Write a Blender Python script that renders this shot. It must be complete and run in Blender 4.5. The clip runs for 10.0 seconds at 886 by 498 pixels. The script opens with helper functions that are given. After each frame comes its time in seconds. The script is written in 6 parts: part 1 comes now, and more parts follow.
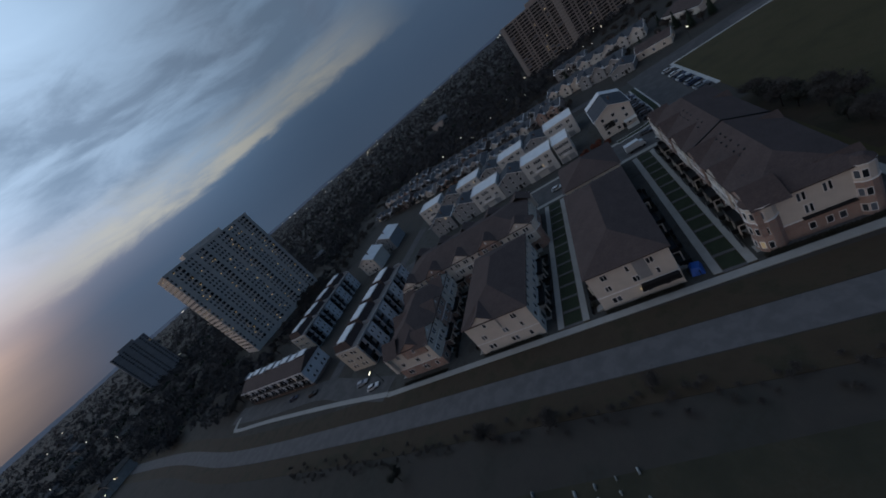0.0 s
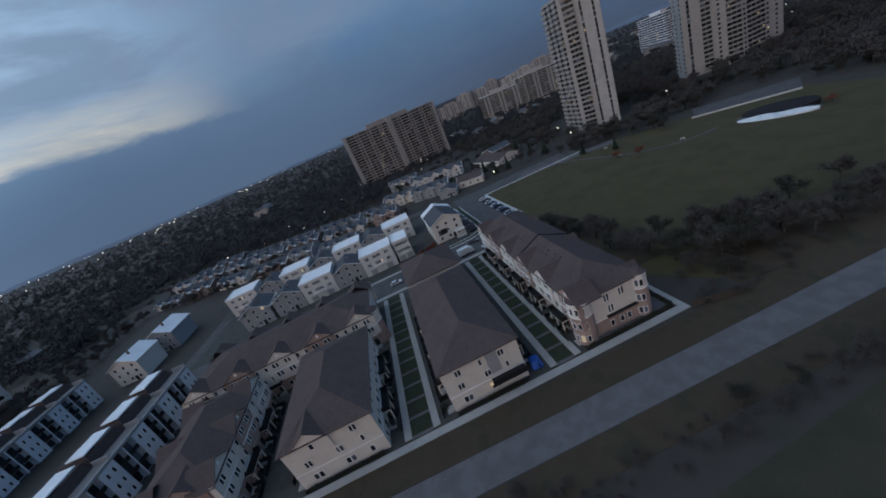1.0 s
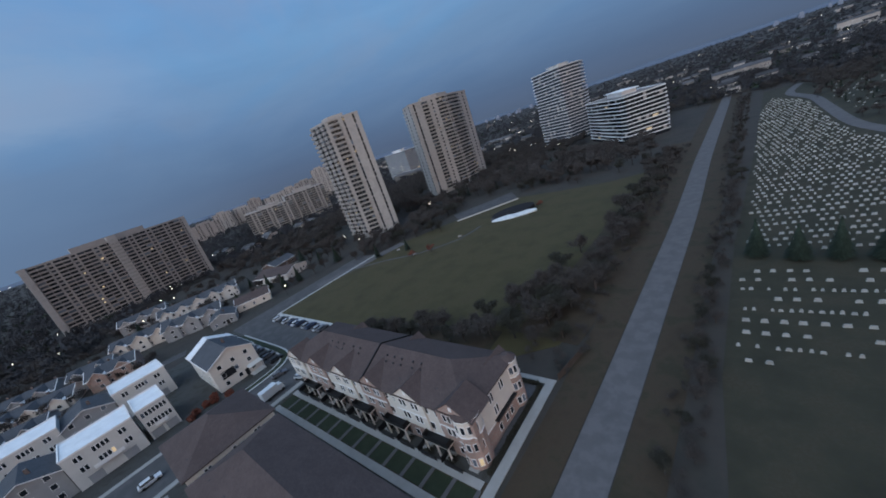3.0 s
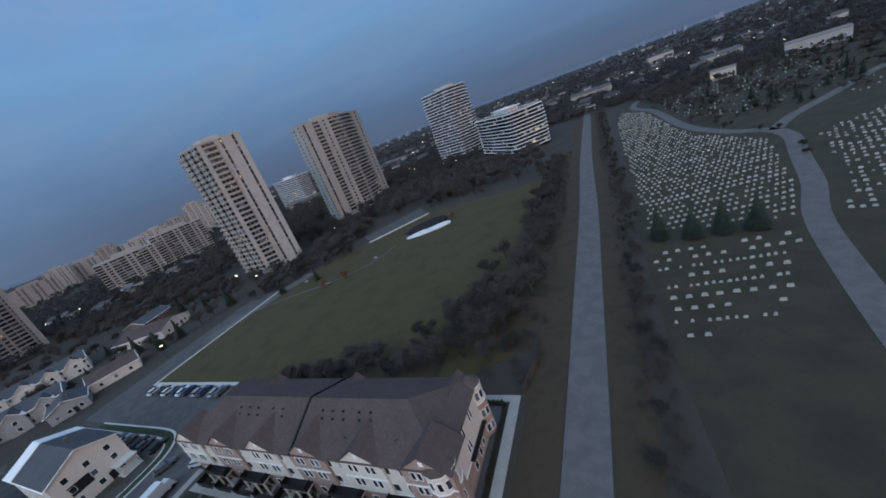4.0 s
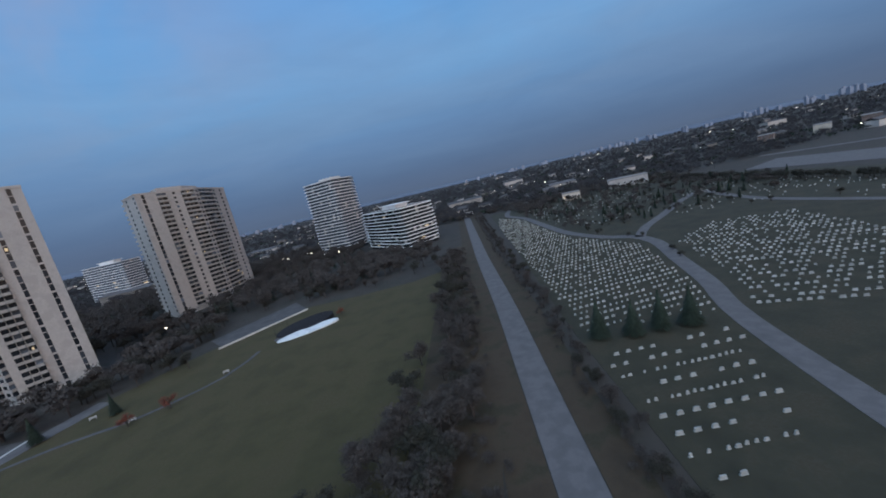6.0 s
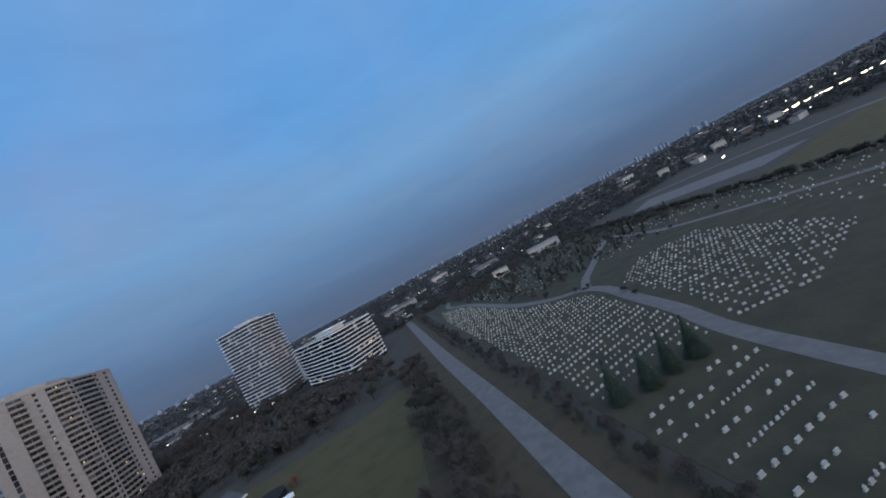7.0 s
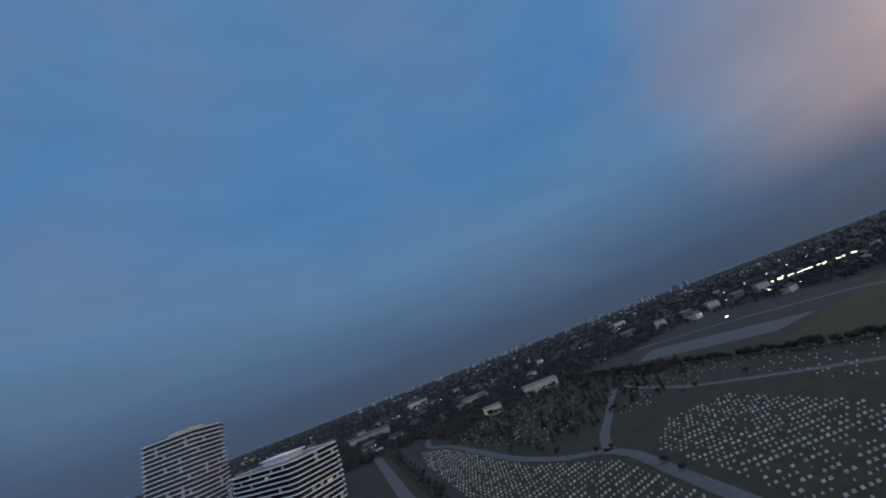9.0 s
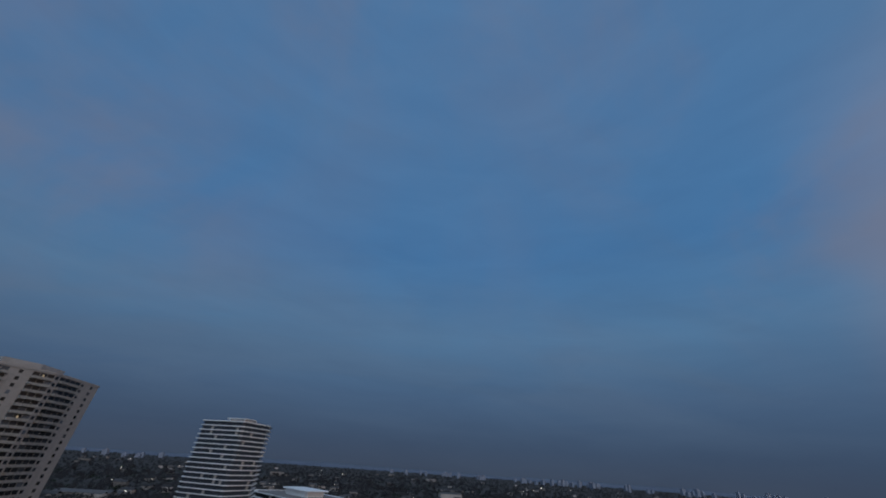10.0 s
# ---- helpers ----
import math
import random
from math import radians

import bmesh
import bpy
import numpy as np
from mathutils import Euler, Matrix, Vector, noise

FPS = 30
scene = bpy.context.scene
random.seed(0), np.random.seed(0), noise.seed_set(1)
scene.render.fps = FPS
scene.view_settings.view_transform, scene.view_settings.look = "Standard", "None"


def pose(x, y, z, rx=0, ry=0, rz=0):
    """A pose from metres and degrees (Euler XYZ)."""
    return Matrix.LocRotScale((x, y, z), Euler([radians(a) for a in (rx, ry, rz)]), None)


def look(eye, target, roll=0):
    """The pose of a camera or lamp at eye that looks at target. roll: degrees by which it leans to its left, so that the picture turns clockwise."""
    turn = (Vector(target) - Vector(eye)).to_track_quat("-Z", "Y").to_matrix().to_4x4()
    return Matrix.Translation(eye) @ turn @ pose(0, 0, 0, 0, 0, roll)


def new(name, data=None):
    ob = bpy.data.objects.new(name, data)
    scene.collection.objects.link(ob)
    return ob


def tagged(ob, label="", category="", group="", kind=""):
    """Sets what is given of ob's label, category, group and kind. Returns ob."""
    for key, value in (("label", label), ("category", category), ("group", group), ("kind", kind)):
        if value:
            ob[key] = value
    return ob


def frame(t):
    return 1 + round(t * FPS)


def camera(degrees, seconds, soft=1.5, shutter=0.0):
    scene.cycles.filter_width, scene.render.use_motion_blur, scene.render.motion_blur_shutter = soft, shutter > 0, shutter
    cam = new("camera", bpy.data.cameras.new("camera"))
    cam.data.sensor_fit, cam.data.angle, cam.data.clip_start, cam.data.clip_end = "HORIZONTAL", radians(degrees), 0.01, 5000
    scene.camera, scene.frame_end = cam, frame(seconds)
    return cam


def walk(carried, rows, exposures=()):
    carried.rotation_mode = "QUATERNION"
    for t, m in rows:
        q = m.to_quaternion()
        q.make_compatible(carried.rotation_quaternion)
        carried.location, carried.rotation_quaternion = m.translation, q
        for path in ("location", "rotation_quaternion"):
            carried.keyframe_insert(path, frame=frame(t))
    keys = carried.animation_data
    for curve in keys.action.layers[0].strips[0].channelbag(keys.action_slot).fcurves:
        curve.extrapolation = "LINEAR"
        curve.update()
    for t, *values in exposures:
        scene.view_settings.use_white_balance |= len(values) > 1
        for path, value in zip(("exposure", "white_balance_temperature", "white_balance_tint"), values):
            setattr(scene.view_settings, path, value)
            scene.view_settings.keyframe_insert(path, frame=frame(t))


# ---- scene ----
# ---- camera ----
cam = camera(103.0, 10.0, soft=1.8)
walk(cam, [
    (0, pose(33.54, -6.19, 57.45, 64.00, 38.11, 99.51)),
    (0.5, pose(30.16, -10.99, 55.67, 63.23, 30.18, 86.20)),
    (1, pose(25.67, -15.07, 53.64, 66.71, 21.61, 72.07)),
    (1.5, pose(20.80, -17.17, 52.53, 68.97, 20.90, 61.45)),
    (2, pose(15.87, -18.75, 52.41, 69.77, 23.08, 51.95)),
    (2.5, pose(10.52, -17.66, 51.08, 74.79, 19.94, 47.09)),
    (2.7, pose(8.38, -17.32, 50.70, 73.51, 18.91, 41.78)),
    (3.8, pose(-2.99, -14.78, 48.97, 70.01, 19.32, 20.24)),
    (4, pose(-4.76, -12.92, 48.34, 69.30, 19.72, 16.62)),
    (4.5, pose(-9.04, -7.74, 46.03, 71.22, 17.14, 8.42)),
    (5, pose(-10.94, -1.61, 44.49, 85.14, 8.24, 10.11)),
    (5.2, pose(-12.20, 0.43, 44.17, 84.83, 8.17, 5.82)),
    (6.3, pose(-22.05, 12.43, 42.77, 77.76, 15.77, -8.72)),
    (6.5, pose(-23.08, 15.13, 42.76, 79.98, 17.13, -15.23)),
    (7, pose(-26.34, 20.05, 42.80, 91.58, 27.76, -16.43)),
    (7.5, pose(-26.39, 25.76, 42.78, 104.73, 18.09, -17.90)),
    (8, pose(-28.29, 29.01, 44.10, 104.65, 22.80, -20.12)),
    (8.5, pose(-28.69, 32.64, 45.49, 109.80, 19.00, -17.55)),
    (9, pose(-29.88, 35.70, 47.40, 109.40, 19.85, -20.07)),
    (9.5, pose(-30.10, 38.87, 49.61, 116.75, 7.47, -13.56)),
    (10, pose(-30.92, 41.74, 51.42, 122.02, -3.52, -14.03)),
], exposures=[(0.0, -1.48), (0.5, -1.02), (1.0, -0.50), (1.5, -0.22), (2.5, -0.03), (5.0, 0.1), (6.5, 0.15), (7.0, 0.1), (7.5, 0.0), (8.0, -0.25), (9.0, -0.65), (10.0, -0.95)])


# ---- light: dusk under broken cloud, the glow of the sunset to the south-east ----
GLOW = Vector((0.574, -0.819, 0.0))
world = bpy.data.worlds.new("dusk_sky")
scene.world = world
world.use_nodes = True


class Nodes:
    """A short way to build a node tree."""

    def __init__(self, tree):
        self.tree = tree
        tree.nodes.clear()

    def add(self, kind, inputs=None, **props):
        node = self.tree.nodes.new(kind)
        if "operation" in props:
            node.operation = props["operation"]
        if "use_clamp" in props:
            node.use_clamp = props["use_clamp"]
        if "data_type" in props:
            node.data_type, node.blend_type = props["data_type"], props["blend_type"]
        if "invert" in props:
            node.invert = props["invert"]
        if "sky_type" in props:
            node.sky_type, node.sun_disc = props["sky_type"], props["sun_disc"]
            node.sun_elevation, node.sun_rotation = props["sun_elevation"], props["sun_rotation"]
        for key, value in (inputs or {}).items():
            if isinstance(value, bpy.types.NodeSocket):
                self.tree.links.new(value, node.inputs[key])
            else:
                node.inputs[key].default_value = value
        return node

    def math(self, op, a, b=0.0, clamp=False):
        return self.add("ShaderNodeMath", {0: a, 1: b}, operation=op, use_clamp=clamp).outputs[0]

    def mix(self, fac, a, b, blend="MIX"):
        node = self.add("ShaderNodeMix", data_type="RGBA", blend_type=blend)
        for key, value in ((0, fac), (6, a), (7, b)):
            if isinstance(value, bpy.types.NodeSocket):
                self.tree.links.new(value, node.inputs[key])
            else:
                node.inputs[key].default_value = value
        return node.outputs[2]

    def ramp(self, fac, stops, interpolation="LINEAR"):
        node = self.add("ShaderNodeValToRGB", {0: fac})
        node.color_ramp.interpolation = interpolation
        while len(node.color_ramp.elements) < len(stops):
            node.color_ramp.elements.new(0.5)
        for el, (pos, col) in zip(node.color_ramp.elements, stops):
            el.position, el.color = pos, (*col, 1) if len(col) == 3 else col
        return node.outputs[0]

    def span(self, value, a, b, c=0.0, d=1.0, smooth=True):
        node = self.add("ShaderNodeMapRange", {0: value, 1: a, 2: b, 3: c, 4: d})
        node.interpolation_type = "SMOOTHSTEP" if smooth else "LINEAR"
        return node.outputs[0]


w = Nodes(world.node_tree)
way = w.add("ShaderNodeTexCoord").outputs["Generated"]
sep = w.add("ShaderNodeSeparateXYZ", {0: way})
up = w.math("MAXIMUM", sep.outputs[2], 0.0)
flat = w.add("ShaderNodeVectorMath", {0: way, 1: (1, 1, 0)}, operation="MULTIPLY").outputs[0]
flat = w.add("ShaderNodeVectorMath", {0: flat}, operation="NORMALIZE").outputs[0]
toward = w.add("ShaderNodeVectorMath", {0: flat, 1: GLOW}, operation="DOT_PRODUCT").outputs["Value"]
glow = w.span(toward, 0.10, 0.80)
core = w.span(toward, 0.42, 0.88)
air = w.ramp(up, [(0.0, (0.085, 0.125, 0.205)), (0.05, (0.082, 0.140, 0.250)), (0.15, (0.110, 0.208, 0.380)), (0.30, (0.145, 0.325, 0.590)), (0.50, (0.110, 0.315, 0.660)), (1.0, (0.15, 0.34, 0.66))])
warm = w.ramp(up, [(0.0, (0.13, 0.13, 0.18)), (0.09, (0.18, 0.17, 0.23)), (0.17, (0.85, 0.54, 0.42)), (0.28, (1.25, 0.80, 0.60)), (0.46, (0.72, 0.62, 0.64)), (0.7, (0.18, 0.34, 0.60)), (1.0, (0.15, 0.34, 0.66))])
clear = w.mix(glow, air, warm)
bright = w.ramp(up, [(0.0, (0.42, 0.34, 0.32)), (0.12, (1.9, 1.35, 1.05)), (0.30, (1.75, 1.55, 1.48)), (0.6, (0.85, 1.02, 1.28)), (1.0, (0.15, 0.34, 0.66))])
clear = w.mix(core, clear, bright)
sky = w.add("ShaderNodeTexSky", sky_type="NISHITA", sun_disc=False, sun_elevation=radians(1.5), sun_rotation=radians(145)).outputs[0]
clear = w.mix(1.0, clear, w.mix(1.0, sky, (0.004, 0.004, 0.004, 1), "MULTIPLY"), "ADD")
# clouds lie on a sheet overhead, so that they draw together towards the horizon
lift = w.math("ADD", up, 0.16)
sheet = w.add("ShaderNodeVectorMath", {0: way, 1: w.add("ShaderNodeCombineXYZ", {0: lift, 1: lift, 2: lift}).outputs[0]}, operation="DIVIDE").outputs[0]
turned = w.add("ShaderNodeMapping", {0: sheet, 2: (0, 0, radians(-32)), 3: (0.42, 1.0, 0.0)}).outputs[0]
cloud = w.add("ShaderNodeTexNoise", {"Vector": turned, "Scale": 1.4, "Detail": 6.0, "Roughness": 0.52, "Distortion": 0.6}).outputs[0]
wisp = w.add("ShaderNodeTexNoise", {"Vector": turned, "Scale": 0.45, "Detail": 3.0, "Roughness": 0.5}).outputs[0]
cover = w.span(w.math("ADD", w.math("MULTIPLY", cloud, 0.55), w.math("MULTIPLY", wisp, 0.55)), 0.46, 0.66)
fade = w.span(up, 0.03, 0.20)
grey = w.mix(glow, (0.190, 0.275, 0.410, 1), (0.42, 0.34, 0.36, 1))
banks = w.span(w.add("ShaderNodeVectorMath", {0: flat, 1: (-0.77, -0.64, 0.0)}, operation="DOT_PRODUCT").outputs["Value"], -0.5, 0.9, 0.26, 0.40)
colour = w.mix(w.math("MULTIPLY", w.math("MULTIPLY", cover, fade), banks), clear, grey)
# darker undersides, drawn out along the wind
low = w.add("ShaderNodeTexNoise", {"Vector": turned, "Scale": 2.0, "Detail": 4.0, "Roughness": 0.5, "Distortion": 0.3}).outputs[0]
shade = w.math("MULTIPLY", w.span(low, 0.52, 0.70), w.span(up, 0.04, 0.18))
colour = w.mix(w.math("MULTIPLY", shade, w.math("MULTIPLY", banks, 0.26)), colour, (0.090, 0.130, 0.205, 1))
west0 = w.add("ShaderNodeVectorMath", {0: flat, 1: (-0.42, -0.91, 0.0)}, operation="DOT_PRODUCT").outputs["Value"]
pale = w.math("MULTIPLY", w.span(west0, 0.35, 1.0), w.span(up, 0.10, 0.35))
colour = w.mix(w.math("MULTIPLY", pale, 0.80), colour, (0.92, 1.26, 1.68, 1))
# cloud drawn out along the horizon: a low dark bank, a pale bright gap above it, and a torn grey bank over the gap, towards the west
west = w.add("ShaderNodeVectorMath", {0: flat, 1: (-0.77, -0.64, 0.0)}, operation="DOT_PRODUCT").outputs["Value"]
drawn = w.add("ShaderNodeVectorMath", {0: way, 1: (1.5, 1.5, 6.5)}, operation="MULTIPLY").outputs[0]
wave = w.add("ShaderNodeTexNoise", {"Vector": drawn, "Scale": 2.3, "Detail": 8.0, "Roughness": 0.58, "Distortion": 0.5}).outputs[0]
torn = w.add("ShaderNodeTexNoise", {"Vector": drawn, "Scale": 1.1, "Detail": 9.0, "Roughness": 0.62, "Distortion": 0.9}).outputs[0]
colour = w.mix(1.0, colour, w.ramp(wave, [(0.30, (0.95, 0.955, 0.965)), (0.70, (1.05, 1.045, 1.035))]), "MULTIPLY")
low_bank = w.math("MULTIPLY", w.span(w.math("ADD", up, w.math("MULTIPLY", w.math("SUBTRACT", wave, 0.5), 0.05)), 0.185, 0.135), w.math("MULTIPLY", w.span(west, 0.30, 0.85), w.span(toward, 0.66, 0.44)))
colour = w.mix(w.math("MULTIPLY", low_bank, 0.62), colour, (0.145, 0.235, 0.385, 1))
level = w.math("ADD", up, w.math("MULTIPLY", w.math("SUBTRACT", torn, 0.5), 0.16))
above = w.math("MULTIPLY", w.span(level, 0.20, 0.26), w.span(level, 0.50, 0.38))
above = w.math("MULTIPLY", w.math("MULTIPLY", above, w.span(west, 0.40, 0.80)), w.span(toward, 0.58, 0.34))
colour = w.mix(w.math("MULTIPLY", above, w.span(wave, 0.34, 0.60, 0.35, 0.85)), colour, (0.240, 0.360, 0.540, 1))
level = w.math("ADD", up, w.math("MULTIPLY", w.math("SUBTRACT", wave, 0.5), 0.09))
gap = w.math("MULTIPLY", w.span(level, 0.146, 0.168), w.span(level, 0.275, 0.180))
gap = w.math("MULTIPLY", gap, w.span(west, 0.84, 0.99))
colour = w.mix(w.math("MULTIPLY", gap, w.span(torn, 0.36, 0.58, 0.25, 0.85)), colour, (0.80, 0.80, 0.72, 1))
# a few soft lavender banks high up
high = w.add("ShaderNodeTexNoise", {"Vector": way, "Scale": 2.1, "Detail": 5.0, "Roughness": 0.55, "Distortion": 0.4}).outputs[0]
open_sky = w.span(w.add("ShaderNodeVectorMath", {0: way, 1: (0.13, 0.84, 0.53)}, operation="DOT_PRODUCT").outputs["Value"], 0.72, 0.97, 1.0, 0.22)
veil = w.math("MULTIPLY", w.math("MULTIPLY", w.span(high, 0.40, 0.75), w.span(up, 0.10, 0.45, 0.0, 0.62)), w.math("MULTIPLY", open_sky, w.span(west0, 0.95, 0.55, 0.15, 1.0)))
colour = w.mix(veil, colour, (0.310, 0.325, 0.450, 1))
# the sky is brightest low in the south, beside the sunset
south = w.add("ShaderNodeVectorMath", {0: flat, 1: (-0.20, -0.98, 0.0)}, operation="DOT_PRODUCT").outputs["Value"]
gain = w.math("ADD", 1.0, w.math("MULTIPLY", w.span(south, 0.60, 0.99), w.span(up, 0.04, 0.20, 0.35, 0.95)))
colour = w.add("ShaderNodeVectorMath", {0: colour, 3: gain}, operation="SCALE").outputs[0]
back = w.add("ShaderNodeBackground", {"Color": colour, "Strength": 1.0})
w.tree.links.new(back.outputs[0], w.add("ShaderNodeOutputWorld").inputs[0])

sun = new("sun", bpy.data.lights.new("sun", "SUN"))
sun.data.energy, sun.data.angle, sun.data.color = 0.24, radians(80), (0.90, 0.95, 1.0)
sun.matrix_world = look((0, 0, 0), -Vector((0.52, -0.40, 0.76)))


# ---- materials ----
def material(name, colour, rough=0.8, vary=0.25, size=1.0, fine=None, bump=0.0, metal=0.0, second=None, island=0.0, leafy=False):
    """A surface with variation at two scales: size and fine are in metres. second: the colour of its patches."""
    m = bpy.data.materials.new(name)
    m.use_nodes = True
    n = Nodes(m.node_tree)
    at = n.add("ShaderNodeNewGeometry").outputs["Position"]
    big = n.add("ShaderNodeTexNoise", {"Vector": at, "Scale": 1.0 / size, "Detail": 4.0, "Roughness": 0.6}).outputs[0]
    small = n.add("ShaderNodeTexNoise", {"Vector": at, "Scale": 1.0 / (fine or size * 0.12), "Detail": 3.0, "Roughness": 0.7}).outputs[0]
    dark, light = [tuple(min(1.0, c * k) for c in colour) for k in (1 - vary, 1 + vary)]
    tone = n.ramp(n.math("ADD", n.math("MULTIPLY", big, 0.6), n.math("MULTIPLY", small, 0.4)), [(0.32, dark), (0.68, light)])
    if second:
        tone = n.mix(n.span(big, 0.47, 0.62), tone, (*second, 1))
    if island:
        rnd = n.add("ShaderNodeNewGeometry").outputs["Random Per Island"]
        tone = n.mix(1.0, tone, n.ramp(rnd, [(0, (1 - island,) * 3), (1, (1 + island,) * 3)]), "MULTIPLY")
    skin = n.add("ShaderNodeBsdfPrincipled", {"Base Color": tone, "Roughness": n.span(small, 0.3, 0.7, rough * 0.85, min(1, rough * 1.1)), "Metallic": metal, "Specular IOR Level": 0.3})
    if leafy:
        # fine foliage takes its light mostly from above
        face = n.add("ShaderNodeVectorMath", {0: n.add("ShaderNodeNewGeometry").outputs["Normal"], 1: (0.45, 0.45, 0.45)}, operation="MULTIPLY").outputs[0]
        n.tree.links.new(n.add("ShaderNodeVectorMath", {0: n.add("ShaderNodeVectorMath", {0: face, 1: (0, 0, 1)}, operation="ADD").outputs[0]}, operation="NORMALIZE").outputs[0], skin.inputs["Normal"])
    if bump:
        n.tree.links.new(n.add("ShaderNodeBump", {"Height": small, "Strength": bump, "Distance": 0.05}).outputs[0], skin.inputs["Normal"])
    n.tree.links.new(skin.outputs[0], n.add("ShaderNodeOutputMaterial").inputs[0])
    return m


def brick_material(name, a, b, mortar, scale=1.0):
    m = bpy.data.materials.new(name)
    m.use_nodes = True
    n = Nodes(m.node_tree)
    at = n.add("ShaderNodeTexCoord").outputs["Object"]
    s = n.add("ShaderNodeSeparateXYZ", {0: at})
    across = n.add("ShaderNodeCombineXYZ", {0: n.math("ADD", s.outputs[0], s.outputs[1]), 1: s.outputs[2]}).outputs[0]
    tex = n.add("ShaderNodeTexBrick", {"Vector": across, "Color1": (*a, 1), "Color2": (*b, 1), "Mortar": (*mortar, 1), "Scale": scale, "Mortar Size": 0.012, "Brick Width": 0.23, "Row Height": 0.075})
    big = n.add("ShaderNodeTexNoise", {"Vector": at, "Scale": 0.5, "Detail": 4.0}).outputs[0]
    tone = n.mix(1.0, tex.outputs[0], n.ramp(big, [(0.3, (0.8,) * 3), (0.7, (1.15,) * 3)]), "MULTIPLY")
    skin = n.add("ShaderNodeBsdfPrincipled", {"Base Color": tone, "Roughness": 0.88, "Specular IOR Level": 0.2})
    n.tree.links.new(skin.outputs[0], n.add("ShaderNodeOutputMaterial").inputs[0])
    return m


def shingle_material(name, colour):
    m = bpy.data.materials.new(name)
    m.use_nodes = True
    n = Nodes(m.node_tree)
    at = n.add("ShaderNodeTexCoord").outputs["Object"]
    s = n.add("ShaderNodeSeparateXYZ", {0: at})
    course = n.add("ShaderNodeCombineXYZ", {0: n.math("ADD", s.outputs[0], s.outputs[1]), 1: n.math("MULTIPLY", s.outputs[2], 1.9)}).outputs[0]
    dark, light = [tuple(c * k for c in colour) for k in (0.9, 1.1)]
    tex = n.add("ShaderNodeTexBrick", {"Vector": course, "Color1": (*dark, 1), "Color2": (*light, 1), "Mortar": (*[c * 0.7 for c in colour], 1), "Scale": 1.0, "Mortar Size": 0.012, "Brick Width": 0.33, "Row Height": 0.19})
    big = n.add("ShaderNodeTexNoise", {"Vector": at, "Scale": 0.22, "Detail": 6.0, "Roughness": 0.65}).outputs[0]
    tone = n.mix(1.0, tex.outputs[0], n.ramp(big, [(0.3, (0.88,) * 3), (0.72, (1.12,) * 3)]), "MULTIPLY")
    skin = n.add("ShaderNodeBsdfPrincipled", {"Base Color": tone, "Roughness": 0.93, "Specular IOR Level": 0.15})
    n.tree.links.new(n.add("ShaderNodeBump", {"Height": tex.outputs[1], "Strength": 0.4, "Distance": 0.02, }, invert=True).outputs[0], skin.inputs["Normal"])
    n.tree.links.new(skin.outputs[0], n.add("ShaderNodeOutputMaterial").inputs[0])
    return m


def lamp_material(name, colour, strength):
    m = bpy.data.materials.new(name)
    m.use_nodes = True
    n = Nodes(m.node_tree)
    e = n.add("ShaderNodeEmission", {"Color": (*colour, 1), "Strength": strength})
    n.tree.links.new(e.outputs[0], n.add("ShaderNodeOutputMaterial").inputs[0])
    return m


def glass_material(name, colour, rough=0.12):
    m = bpy.data.materials.new(name)
    m.use_nodes = True
    n = Nodes(m.node_tree)
    rnd = n.add("ShaderNodeObjectInfo").outputs["Random"]
    isl = n.add("ShaderNodeNewGeometry").outputs["Random Per Island"]
    k = n.math("FRACT", n.math("ADD", rnd, isl))
    tone = n.ramp(k, [(0.0, [c * 0.5 for c in colour]), (0.7, colour), (0.9, [c * 2.0 for c in colour]), (1.0, [min(0.5, c * 6) for c in colour])])
    skin = n.add("ShaderNodeBsdfPrincipled", {"Base Color": tone, "Roughness": rough, "Specular IOR Level": 0.22})
    n.tree.links.new(skin.outputs[0], n.add("ShaderNodeOutputMaterial").inputs[0])
    return m


GRASS = material("park_grass", (0.054, 0.044, 0.018), 0.95, 0.32, 9.0, 0.5, 0.4, second=(0.058, 0.045, 0.020))
ROUGH = material("rough_grass", (0.049, 0.034, 0.021), 0.97, 0.35, 6.0, 0.4, 0.5, second=(0.034, 0.028, 0.016))
LAND = material("distant_ground", (0.045, 0.038, 0.032), 0.97, 0.35, 14.0, 1.5, second=(0.035, 0.032, 0.026))
LAWN = material("garden_lawn", (0.023, 0.031, 0.016), 0.95, 0.25, 2.0, 0.2, 0.4)
CEMGRASS = material("cemetery_grass", (0.034, 0.031, 0.019), 0.95, 0.35, 7.0, 0.5, 0.4, second=(0.041, 0.034, 0.021))
ASPHALT = material("asphalt", (0.066, 0.063, 0.063), 0.9, 0.22, 4.0, 0.15, 0.3, second=(0.081, 0.076, 0.075))
TRACK = material("worn_track", (0.097, 0.090, 0.090), 0.92, 0.18, 3.0, 0.2, 0.3, second=(0.111, 0.102, 0.102))
CONCRETE = material("pale_concrete", (0.285, 0.271, 0.253), 0.9, 0.14, 2.5, 0.2, 0.25)
KERB = material("kerb_concrete", (0.42, 0.405, 0.385), 0.9, 0.14, 2.5, 0.2, 0.2)
TOWERCON = material("tower_concrete", (0.340, 0.317, 0.299), 0.9, 0.2, 5.0, 0.5, 0.2, second=(0.294, 0.274, 0.258))
BLOCKBRICK = material("grey_brown_brick_skin", (0.26, 0.238, 0.226), 0.9, 0.15, 5.0, 0.6, 0.2)
GREYSKIN = material("grey_precast_skin", (0.583, 0.515, 0.455), 0.9, 0.2, 5.0, 0.5, 0.2, second=(0.496, 0.437, 0.385))
